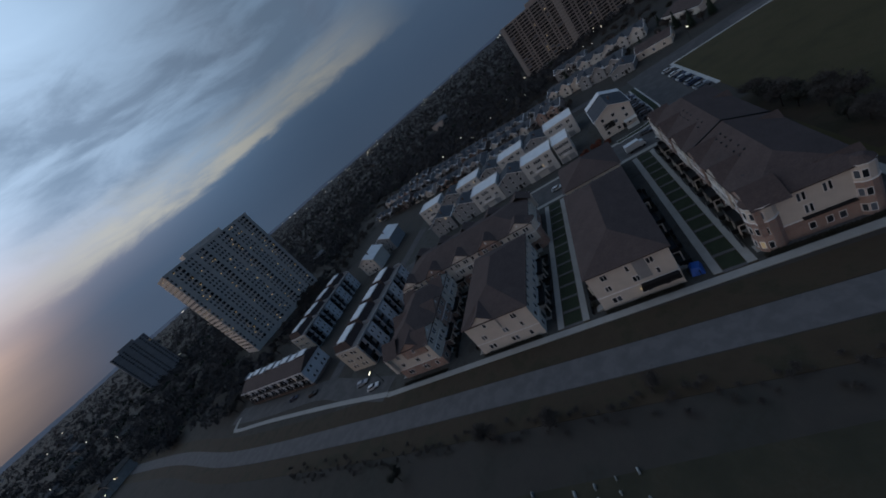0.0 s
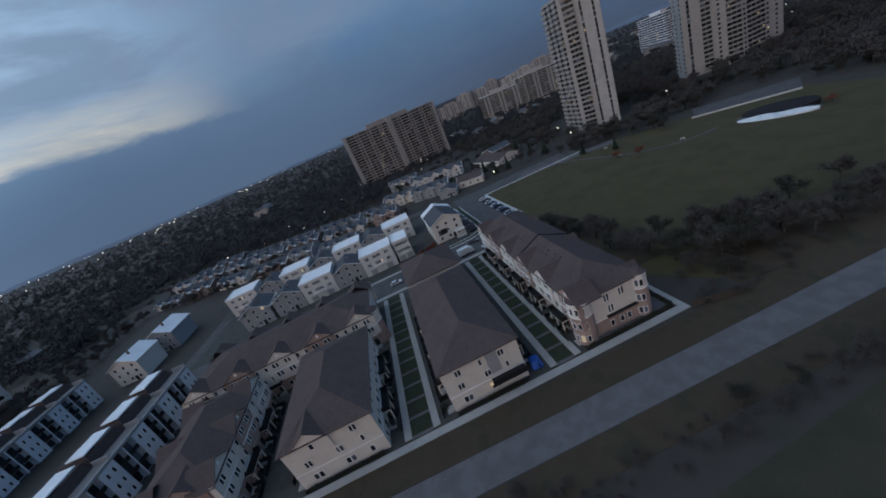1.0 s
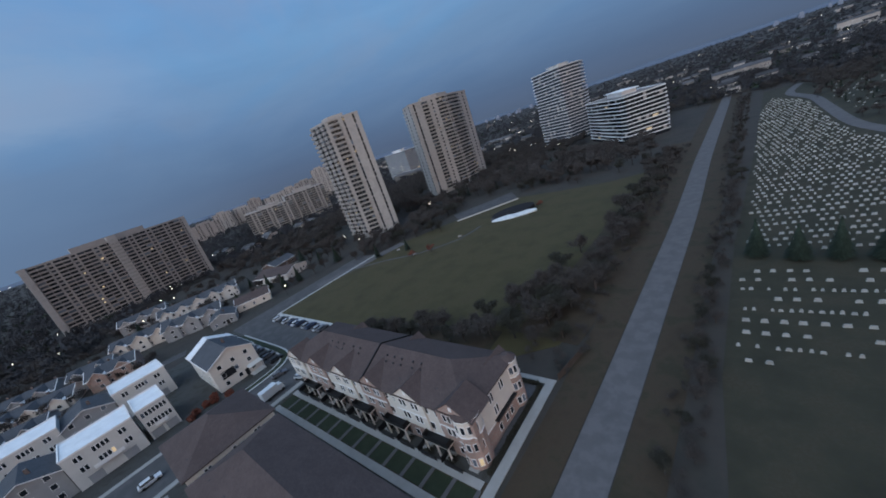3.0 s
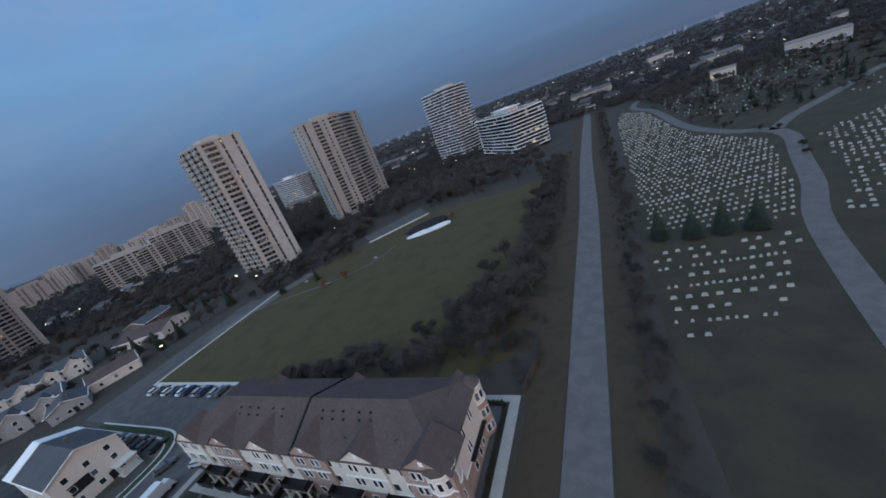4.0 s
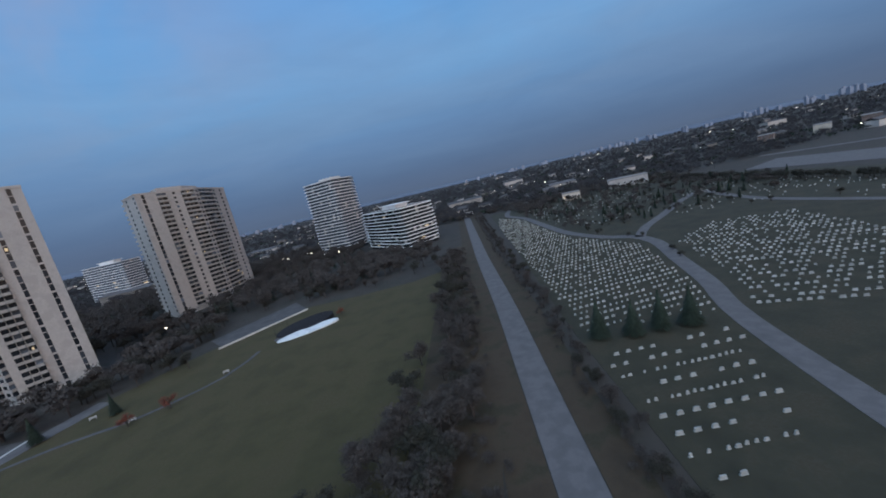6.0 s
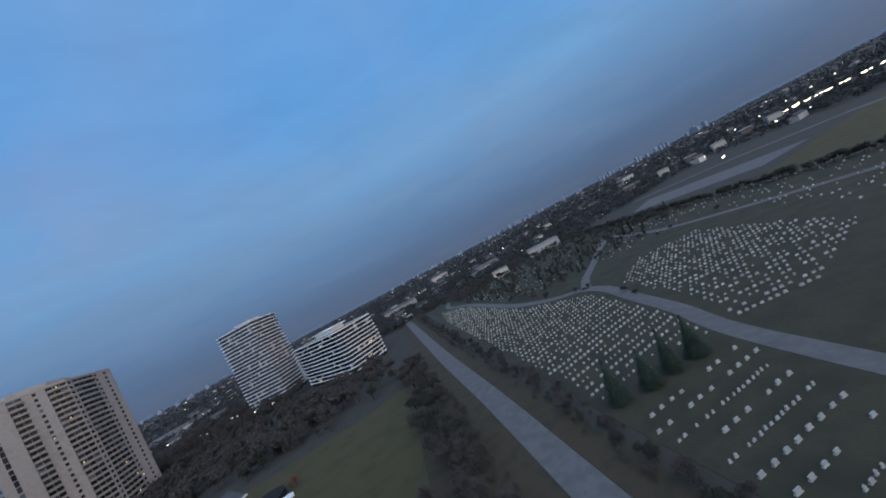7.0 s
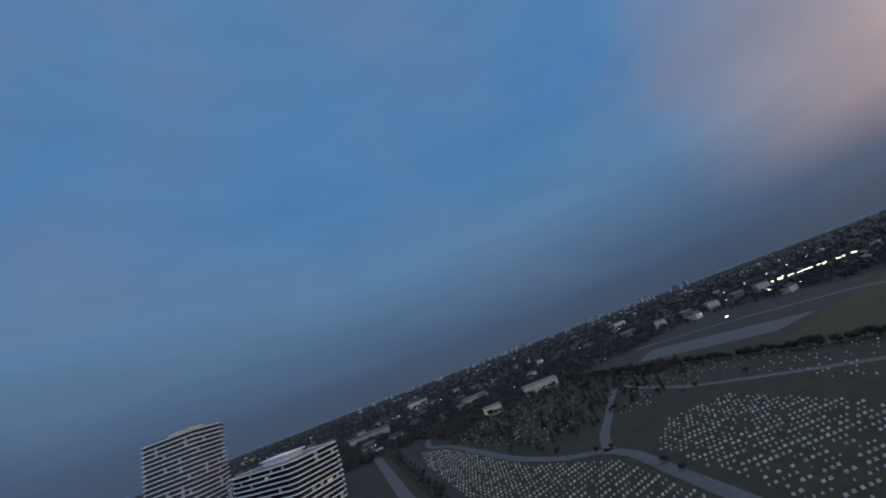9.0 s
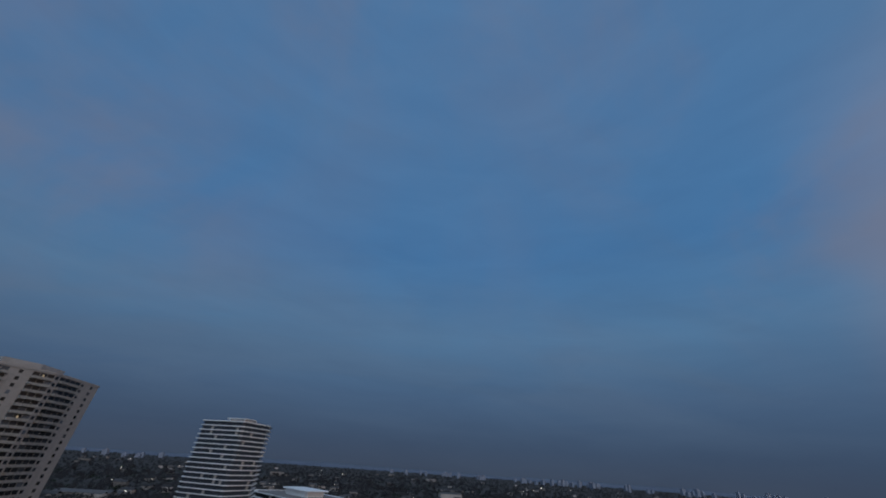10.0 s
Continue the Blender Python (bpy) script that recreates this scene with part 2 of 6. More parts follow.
GREYCON = material("grey_concrete", (0.185, 0.168, 0.158), 0.9, 0.15, 6.0, 0.8, 0.2)
WHITECON = material("white_balcony_edge", (0.688, 0.688, 0.688), 0.8, 0.10, 4.0, 0.5)
STUCCO = material("cream_stucco", (0.574, 0.518, 0.457), 0.9, 0.08, 2.0, 0.15, 0.2)
PANEL = material("pale_grey_panels", (0.54, 0.55, 0.57), 0.85, 0.12, 2.0, 0.2, 0.2)
GREYSIDE = material("grey_siding", (0.27, 0.27, 0.275), 0.85, 0.12, 2.0, 0.2, 0.2)
WHITESIDE = material("white_siding", (0.54, 0.515, 0.48), 0.8, 0.08, 2.0, 0.2, 0.2)
TAN = material("tan_wall", (0.42, 0.37, 0.31), 0.9, 0.10, 2.0, 0.2, 0.2)
BRICK = brick_material("pink_brick", (0.36, 0.225, 0.185), (0.30, 0.185, 0.152), (0.30, 0.27, 0.24))
DARKBRICK = brick_material("brown_brick", (0.13, 0.085, 0.070), (0.105, 0.068, 0.056), (0.17, 0.15, 0.14))
SHINGLE = shingle_material("brown_shingle", (0.083, 0.062, 0.058))
YARD = material("worn_yard", (0.054, 0.052, 0.048), 0.95, 0.3, 3.0, 0.3, 0.3, second=(0.039, 0.037, 0.031))
GREYSHINGLE = shingle_material("grey_shingle", (0.072, 0.077, 0.087))
WHITEROOF = material("white_membrane", (0.64, 0.65, 0.66), 0.75, 0.12, 3.0, 0.4)
BLACK = material("black_metal", (0.018, 0.018, 0.020), 0.5, 0.2, 1.0, 0.1, metal=0.3)
TRIM = material("white_trim", (0.72, 0.70, 0.68), 0.7, 0.06, 1.0, 0.1)
TIMBER = material("dark_timber", (0.060, 0.046, 0.038), 0.85, 0.25, 1.0, 0.1, 0.3)
GLASS = glass_material("dark_window_glass", (0.022, 0.026, 0.032))
LIT = lamp_material("lit_window", (1.0, 0.78, 0.50), 0.6)
LAMP = lamp_material("street_light", (1.0, 0.86, 0.62), 9.0)
GRANITE = material("headstone_granite", (0.264, 0.264, 0.248), 0.7, 0.25, 2.0, 0.1, 0.2, island=0.35)
BARK = material("bark", (0.055, 0.045, 0.040), 0.95, 0.3, 0.5, 0.05, 0.5)
TWIG = material("bare_twigs", (0.058, 0.047, 0.041), 0.95, 0.25, 2.0, 0.3, island=0.3, leafy=True)
RUST = material("rust_leaves", (0.150, 0.048, 0.030), 0.9, 0.3, 1.0, 0.2, island=0.35)
NEEDLE = material("dark_needles", (0.020, 0.030, 0.020), 0.9, 0.3, 1.0, 0.2, island=0.35)
SHRUB = material("shrub_leaves", (0.034, 0.031, 0.022), 0.95, 0.3, 1.0, 0.2, island=0.35, leafy=True)
WOODS = material("far_woods", (0.035, 0.032, 0.033), 0.97, 0.40, 70.0, 9.0, island=0.08, leafy=True)
FARWALL = material("far_house_walls", (0.30, 0.27, 0.245), 0.9, 0.3, 20.0, 2.0, island=0.6)
FARROOF = material("far_house_roofs", (0.065, 0.062, 0.064), 0.9, 0.3, 20.0, 2.0, island=0.6)
# haze painted as the backdrop ring's colour, between sky and woods
RIDGE = material("haze_tinted_backdrop", (0.115, 0.135, 0.175), 0.97, 0.12, 400.0, 60.0)
# blue-grey tint stands in for haze over the far towers
HAZE = material("far_tower_haze_tint", (0.20, 0.225, 0.28), 0.9, 0.15, 30.0, 5.0)
BLUE = material("blue_tarp", (0.020, 0.090, 0.36), 0.5, 0.2, 0.6, 0.1)
TENT = material("white_canvas", (0.62, 0.62, 0.61), 0.7, 0.10, 3.0, 0.3, second=(0.50, 0.51, 0.52))
WATER = material("dark_basin", (0.012, 0.011, 0.013), 0.98, 0.3, 4.0, 0.5)
TYRE = material("tyre_rubber", (0.015, 0.015, 0.015), 0.9, 0.2, 0.2, 0.02)
PAINTS = [material("car_paint_" + n, c, 0.5, 0.05, 1.0, 0.2, metal=0.2) for n, c in
          (("white", (0.6, 0.6, 0.6)), ("silver", (0.32, 0.33, 0.35)), ("black", (0.02, 0.02, 0.022)), ("blue", (0.03, 0.045, 0.085)), ("grey", (0.10, 0.10, 0.11)))]


# ---- mesh helpers ----
class Geo:
    """Vertices and faces that become one mesh."""

    def __init__(self):
        self.v, self.f = [], []

    def face(self, *pts):
        k = len(self.v)
        self.v += [tuple(p) for p in pts]
        self.f.append(tuple(range(k, k + len(pts))))
        return self

    def box(self, x0, y0, z0, x1, y1, z1):
        k = len(self.v)
        self.v += [(x, y, z) for z in (z0, z1) for x, y in ((x0, y0), (x1, y0), (x1, y1), (x0, y1))]
        self.f += [tuple(k + i for i in q) for q in ((3, 2, 1, 0), (4, 5, 6, 7), (0, 1, 5, 4), (1, 2, 6, 5), (2, 3, 7, 6), (3, 0, 4, 7))]
        return self

    def prism(self, poly, z0, z1, top=None):
        """An upright block over a polygon given anticlockwise; top: another polygon for its upper end."""
        k, n = len(self.v), len(poly)
        self.v += [(x, y, z0) for x, y in poly] + [(x, y, z1) for x, y in (top or poly)]
        self.f += [tuple(range(k + n - 1, k - 1, -1)), tuple(range(k + n, k + 2 * n))]
        self.f += [(k + i, k + (i + 1) % n, k + n + (i + 1) % n, k + n + i) for i in range(n)]
        return self

    def tube(self, a, b, ra, rb, sides=6):
        a, b = Vector(a), Vector(b)
        q = (b - a).to_track_quat("Z", "Y")
        k = len(self.v)
        for p, r in ((a, ra), (b, rb)):
            for i in range(sides):
                w2 = 2 * math.pi * i / sides
                self.v.append(tuple(p + q @ Vector((r * math.cos(w2), r * math.sin(w2), 0))))
        self.f += [(k + i, k + (i + 1) % sides, k + sides + (i + 1) % sides, k + sides + i) for i in range(sides)]
        self.f += [tuple(range(k + sides - 1, k - 1, -1)), tuple(range(k + sides, k + 2 * sides))]
        return self

    def mesh(self, name, mat):
        me = bpy.data.meshes.new(name)
        me.from_pydata(self.v, [], self.f)
        me.materials.append(mat)
        return me


def part(name, geo, mat, parent, label="", at=None):
    """One mesh object under a thing or a part. geo: a Geo or a ready mesh."""
    ob = new(name, geo.mesh(name, mat) if isinstance(geo, Geo) else geo)
    ob.parent = parent
    if at is not None:
        ob.matrix_basis = at
    return tagged(ob, label)


def thing(name, label, category, at=None, group="", kind=""):
    ob = new(name)
    ob.empty_display_size = 0.5
    if at is not None:
        ob.matrix_basis = at
    return tagged(ob, label, category, group, kind)


def solid(name, geo, mat, label, category, group="", kind="", at=None):
    ob = new(name, geo.mesh(name, mat))
    if at is not None:
        ob.matrix_basis = at
    return tagged(ob, label, category, group, kind)


def strip(points, half, z0, z1, geo=None):
    """A ribbon of the given half width along a line of points, as a thin slab."""
    geo = geo or Geo()
    pts = [Vector((*p, 0)) for p in points]
    sides = []
    for i, p in enumerate(pts):
        d = (pts[min(i + 1, len(pts) - 1)] - pts[max(i - 1, 0)]).normalized()
        sides.append((p + Vector((-d.y, d.x, 0)) * half, p - Vector((-d.y, d.x, 0)) * half))
    for (a, b), (c, d) in zip(sides, sides[1:]):
        geo.prism([(b.x, b.y), (d.x, d.y), (c.x, c.y), (a.x, a.y)], z0, z1)
    return geo


def smooth_line(points, step=6.0):
    """A rounded line through points (Catmull-Rom)."""
    out, p = [], [points[0], *points, points[-1]]
    for i in range(1, len(p) - 2):
        a, b, c, d = (np.array(q, float) for q in p[i - 1:i + 3])
        n = max(2, int(np.hypot(*(c - b)) / step))
        for s in np.linspace(0, 1, n, endpoint=False):
            out.append(tuple(0.5 * (2 * b + (c - a) * s + (2 * a - 5 * b + 4 * c - d) * s ** 2 + (3 * b - a - 3 * c + d) * s ** 3)))
    return out + [tuple(points[-1])]


def inside(x, y, poly):
    hit = False
    for (x1, y1), (x2, y2) in zip(poly, poly[1:] + poly[:1]):
        if (y1 > y) != (y2 > y) and x < (x2 - x1) * (y - y1) / (y2 - y1) + x1:
            hit = not hit
    return hit


SHARED = {}


def shared(key, make):
    if key not in SHARED:
        SHARED[key] = make()
    return SHARED[key]


def turned_at(x, y, z, angle=0.0):
    return pose(x, y, z, 0, 0, angle)


def window(parent, x, y, z, angle, wide, high, lit=False):
    """A window on a wall that faces the way of angle (0: -y); the place is the middle of its sill on the wall's face."""
    def frame_mesh():
        g, h, t = Geo(), wide / 2, 0.08
        outer, inner = [(-h, 0), (h, 0), (h, high), (-h, high)], [(-h + t, t), (h - t, t), (h - t, high - t), (-h + t, high - t)]
        g.v = [(x, y, z) for y in (-0.07, 0.02) for ring in (outer, inner) for x, z in ring]
        for i in range(4):
            j = (i + 1) % 4
            g.f += [(i, j, 4 + j, 4 + i), (8 + j, 8 + i, 12 + i, 12 + j), (j, i, 8 + i, 8 + j), (4 + i, 4 + j, 12 + j, 12 + i)]
        return g.mesh("window", TRIM)

    def pane_mesh():
        return Geo().box(-wide / 2 + 0.07, -0.03, 0.07, wide / 2 - 0.07, 0.0, high - 0.07).mesh("pane", LIT if lit else GLASS)

    ob = part("window", shared(("window", wide, high), frame_mesh), None, parent, at=turned_at(x, y, z, angle))
    part("pane", shared(("pane", wide, high, lit), pane_mesh), None, ob, "warm lit pane" if lit else "")
    return ob


# ---- ground, roads and lawns ----
rim = [(4700 * math.cos(i * math.pi / 36), 4700 * math.sin(i * math.pi / 36)) for i in range(72)]
solid("ground", Geo().prism(rim, -1.0, 0.0), LAND, "dark winter ground reaching to the horizon", "ground", kind="structure")

TRACK_LINE = smooth_line([(-70, -420), (-50, -260), (-32, -176), (-22, -97), (-16.6, -38), (-13.2, 0), (-10.0, 36), (-8.0, 60), (-6.1, 82), (-2.8, 122), (1.4, 188), (4.4, 226), (10.4, 300), (15, 356), (20, 420), (27, 520)])
solid("road", strip(TRACK_LINE, 3.2, 0.0, 0.10), TRACK, "straight grey paved service road through grass verges", "road", kind="structure")
verge = [(x - 6.6, y) for x, y in TRACK_LINE]
solid("grass_verge", strip(verge, 3.2, 0.0, 0.05), ROUGH, "brown grass verge beside the service road", "verge", kind="structure")


def beside(y, off):
    """The place off metres to the east of the service road's middle line, at y."""
    return float(np.interp(y, [p[1] for p in TRACK_LINE], [p[0] for p in TRACK_LINE])) + off


solid("grass_verge", strip([(x + 6.4, y) for x, y in TRACK_LINE], 3.0, 0.0, 0.05), ROUGH, "brown grass verge below the cemetery hedge", "verge", kind="structure")

FIELD = [(-24, 44), (-18, 100), (-10, 190), (-36, 178), (-62, 176), (-92, 178), (-124, 140), (-140, 116), (-149, 80), (-151.5, 66), (-149.6, 46.2), (-108, 42.8), (-86, 41.2), (-40, 34)]
solid("park_field", Geo().prism(FIELD, 0.0, 0.06), GRASS, "wide mown park field of olive-brown winter grass", "field", kind="structure")
solid("woodland_edge", strip(smooth_line([(-28, 46), (-24, 70), (-21, 100), (-17, 140), (-12, 200), (-6, 240)]), 8.0, 0.0, 0.075), ROUGH, "leaf-strewn brown ground below the field's edge trees", "ground", kind="structure")
solid("woodland_edge", strip(smooth_line([(-39.5, 42), (-60, 42.5), (-86, 43.6)]), 5.0, 0.0, 0.08), ROUGH, "leaf-strewn brown ground behind the last row", "ground", kind="structure")
CEMETERY = [(4, -140), (60, -140), (170, 20), (215, 120), (215, 330), (120, 380), (40, 372), (20, 190), (8, 90), (4, 40)]
solid("cemetery_lawn", Geo().prism(CEMETERY, 0.0, 0.06), CEMGRASS, "cemetery lawn of dull green grass", "lawn", kind="structure")
for pts, half in (([(2, -110), (14, -60), (22, -10), (29, 30), (41, 77), (51, 100), (59.5, 124), (68, 148), (67.5, 163), (60, 174), (54.5, 196), (53, 216), (54, 252), (55, 296), (50, 335), (60, 372)], 2.4),
                  ([(69, 160), (80, 174), (104, 194), (129.9, 216.7), (154.1, 231.5), (146.6, 202.4), (141.2, 173.2), (146, 132.2), (160, 60)], 2.2)):
    solid("cemetery_road", strip(smooth_line(pts), half, 0.0, 0.12), TRACK, "pale winding cemetery drive between grave rows", "road", kind="structure")

# streets of the housing estate, in its own axes: a runs out towards the service road, b along it
ESTATE = Matrix.Translation((-26, 0, 0)) @ Matrix.Rotation(radians(-4.0), 4, "Z")


def estate(a, b, z=0.0, angle=0.0):
    return ESTATE @ pose(a, b, z, 0, 0, angle)


def yard(name, rects, z, mat, label, category):
    g = Geo()
    for a0, b0, a1, b1 in rects:
        g.box(a0, b0, 0.0, a1, b1, z)
    return solid(name, g, mat, label, category, kind="structure", at=ESTATE)


yard("estate_ground", [(-140, -110, 0.55, 32.3)], 0.04, YARD, "worn grey ground round the townhouses", "ground")
yard("street", [(-79, -120, -64, 20.85)], 0.08, ASPHALT, "asphalt estate street with parked cars", "street")
yard("street", [(-142, 20.9, -66, 31)], 0.082, ASPHALT, "asphalt estate street past the car park", "street")
yard("car_park", [(-127, 13.6, -81, 20.8)], 0.078, ASPHALT, "asphalt car park behind the planted island", "car park")
yard("car_park", [(-127, 31.05, -82, 36)], 0.09, ASPHALT, "asphalt car park beside the park field", "car park")
yard("street", [(-142, 31.05, -128, 96)], 0.08, ASPHALT, "asphalt street along the park", "street")
BEND = smooth_line([(-127, 19.6), (-108, 19.7), (-92, 19.7), (-85.5, 18.6), (-81.6, 15), (-80.4, 9), (-80.2, 3)], 1.5)
solid("island_kerb", strip(BEND, 1.5, 0.0, 0.17), KERB, "pale kerb round the planted island", "kerb", kind="structure", at=ESTATE)
solid("island_lawn", strip(BEND, 0.95, 0.0, 0.21), LAWN, "planted island that bends round the car park", "lawn", kind="structure", at=ESTATE)
yard("pavement", [(0.55, -84, 2.3, 33.7), (-62, 32.3, 0.55, 33.7), (-64, -84, -62.2, 13), (-80.6, -84, -79, 12)], 0.16, CONCRETE, "pale concrete pavement", "pavement")
yard("apron", [(-8, 28.1, -0.5, 31.3), (-1.5, 12.8, -0.5, 28.05)], 0.10, TRACK, "grey paved apron round the end of the townhouse row", "paving")
yard("kerb", [(-127, 36.05, -82, 37.3), (-128.0, 36.05, -127.05, 96)], 0.17, KERB, "pale raised concrete kerb", "kerb")

# the two garden walks: a pair of paved lanes with lawn panels between
for b0, b1 in ((-27.4, -21.4), (4.2, 9.6)):
    walk_bed = thing("garden_walk", "pair of concrete walks with lawn panels between townhouse rows", "walkway", ESTATE, "garden walks", "structure")
    part("bed", Geo().box(-61, b0 - 0.8, 0.0, 0.5, b1 + 0.8, 0.08), ROUGH, walk_bed)
    steps = 13
    slab = Geo().box(-61 / 26 + 0.02, -0.75, 0.0, 61 / 26 - 0.02, 0.75, 0.17).mesh("paving_slab", CONCRETE)
    pitch = 60.9 / steps
    for i in range(steps):
        a = -61 + (i + 0.5) * pitch
        for b in (b0, b1):
            part("paving_slab", slab, None, walk_bed, at=pose(a, b, 0))
        part("lawn_panel", shared(("lawn", b1 - b0), lambda: Geo().box(-pitch / 2 + 0.42, -(b1 - b0) / 2 + 0.95, 0.0, pitch / 2 - 0.42, (b1 - b0) / 2 - 0.95, 0.13).mesh("lawn_panel", LAWN)), None, walk_bed, at=pose(a, (b0 + b1) / 2, 0))
        part("cross_path", shared(("cross", b1 - b0), lambda: Geo().box(-0.36, -(b1 - b0) / 2 + 0.76, 0.0, 0.36, (b1 - b0) / 2 - 0.76, 0.15).mesh("cross_path", TRACK)), None, walk_bed, at=pose(a + pitch / 2 - 0.05, (b0 + b1) / 2, 0))


# ---- townhouses ----
def hip_roof(a0, b0, a1, b1, z, rise, over=0.5, cut=1.0):
    """A hipped roof with a thick eave; cut: how far the hips draw in, in halves of the shorter side."""
    g = Geo()
    a0, b0, a1, b1 = a0 - over, b0 - over, a1 + over, b1 + over
    g.box(a0, b0, z - 0.22, a1, b1, z)
    half, z = min(a1 - a0, b1 - b0) / 2, z + 0.004
    if a1 - a0 >= b1 - b0:
        m = (b0 + b1) / 2
        p, q = (a0 + half * cut, m, z + rise), (a1 - half * cut, m, z + rise)
        c = [(a0, b0, z), (a1, b0, z), (a1, b1, z), (a0, b1, z)]
        g.face(c[0], c[1], q, p).face(c[1], c[2], q).face(c[2], c[3], p, q).face(c[3], c[0], p)
    else:
        m = (a0 + a1) / 2
        p, q = (m, b0 + half * cut, z + rise), (m, b1 - half * cut, z + rise)
        c = [(a0, b0, z), (a1, b0, z), (a1, b1, z), (a0, b1, z)]
        g.face(c[0], c[1], p).face(c[1], c[2], q, p).face(c[2], c[3], q).face(c[3], c[0], p, q)
    return g


def dormer(parent, a, b, angle, wide, z, rise, deep, mat, drop=3.2):
    """A gabled bay that stands up through the eave and runs back into the roof; its face looks the way of angle."""
    h = wide / 2
    at = turned_at(a, b, 0, angle)
    bay = part("gable", Geo().prism([(-h, -0.35), (h, -0.35), (h, 0.6), (-h, 0.6)], z - drop, z).face((-h, -0.35, z), (h, -0.35, z), (0, -0.35, z + rise)), mat, parent, at=at)
    g = Geo()
    for s in (-1, 1):
        g.face((s * (h + 0.25), -0.6, z - 0.2), (0, -0.6, z + rise + 0.05), (0, deep, z + rise + 0.05), (s * (h + 0.25), deep, z - 0.2))
        g.face((s * (h + 0.25), -0.6, z - 0.34), (0, -0.6, z + rise - 0.09), (0, -0.6, z + rise + 0.05), (s * (h + 0.25), -0.6, z - 0.2))
    part("gable_roof", g, SHINGLE, bay)
    if drop < 4:
        window(bay, 0, -0.35, z - 1.75, 0, 0.9, 1.3)
        return bay
    for x in (-0.27 * wide, -0.27 * wide + 0.95, 0.27 * wide - 0.95, 0.27 * wide):
        window(bay, x, -0.35, z - 2.0, 0, 0.8, 1.5)
        window(bay, x, -0.35, z - 4.9, 0, 0.8, 1.6)
    part("louvre", shared(("louvre",), lambda: Geo().box(-0.3, -0.04, 0, 0.3, 0.02, 0.7).box(-0.36, -0.06, -0.06, 0.36, 0.02, 0.0).mesh("louvre", TRIM)), None, bay, at=turned_at(0, -0.35, z + rise * 0.35, 0))
    part("sill_band", shared(("sill_band", round(wide, 2)), lambda: Geo().box(-h - 0.05, -0.08, 0, h + 0.05, 0.0, 0.22).mesh("sill_band", TRIM)), None, bay, at=turned_at(0, -0.35, z - 3.2, 0))
    return bay


def balcony(parent, a, b, z, angle, wide, deep=1.3):
    def rail():
        g, h = Geo(), wide / 2
        g.box(-h, -deep, 0, h, 0, 0.14)
        for x0, y0, x1, y1 in ((-h, -deep, h, -deep + 0.05), (-h, -deep + 0.05, -h + 0.05, 0), (h - 0.05, -deep + 0.05, h, 0)):
            g.box(x0, y0, 0.14, x1, y1, 1.1)
        return g.mesh("balcony", BLACK)
    return part("balcony", shared(("balcony", wide, deep), rail), None, parent, "black metal balcony", turned_at(a, b, z, angle))


def door(parent, a, b, z, angle, mat=None):
    def leaf():
        g = Geo().box(-0.5, -0.05, 0, 0.5, 0.02, 2.1).box(-0.6, -0.07, 0, -0.5, 0.02, 2.2).box(0.5, -0.07, 0, 0.6, 0.02, 2.2).box(-0.5, -0.07, 2.1, 0.5, 0.02, 2.2)
        return g.mesh("door", BLACK)
    return part("door", shared("door", leaf), None, parent, at=turned_at(a, b, z, angle))


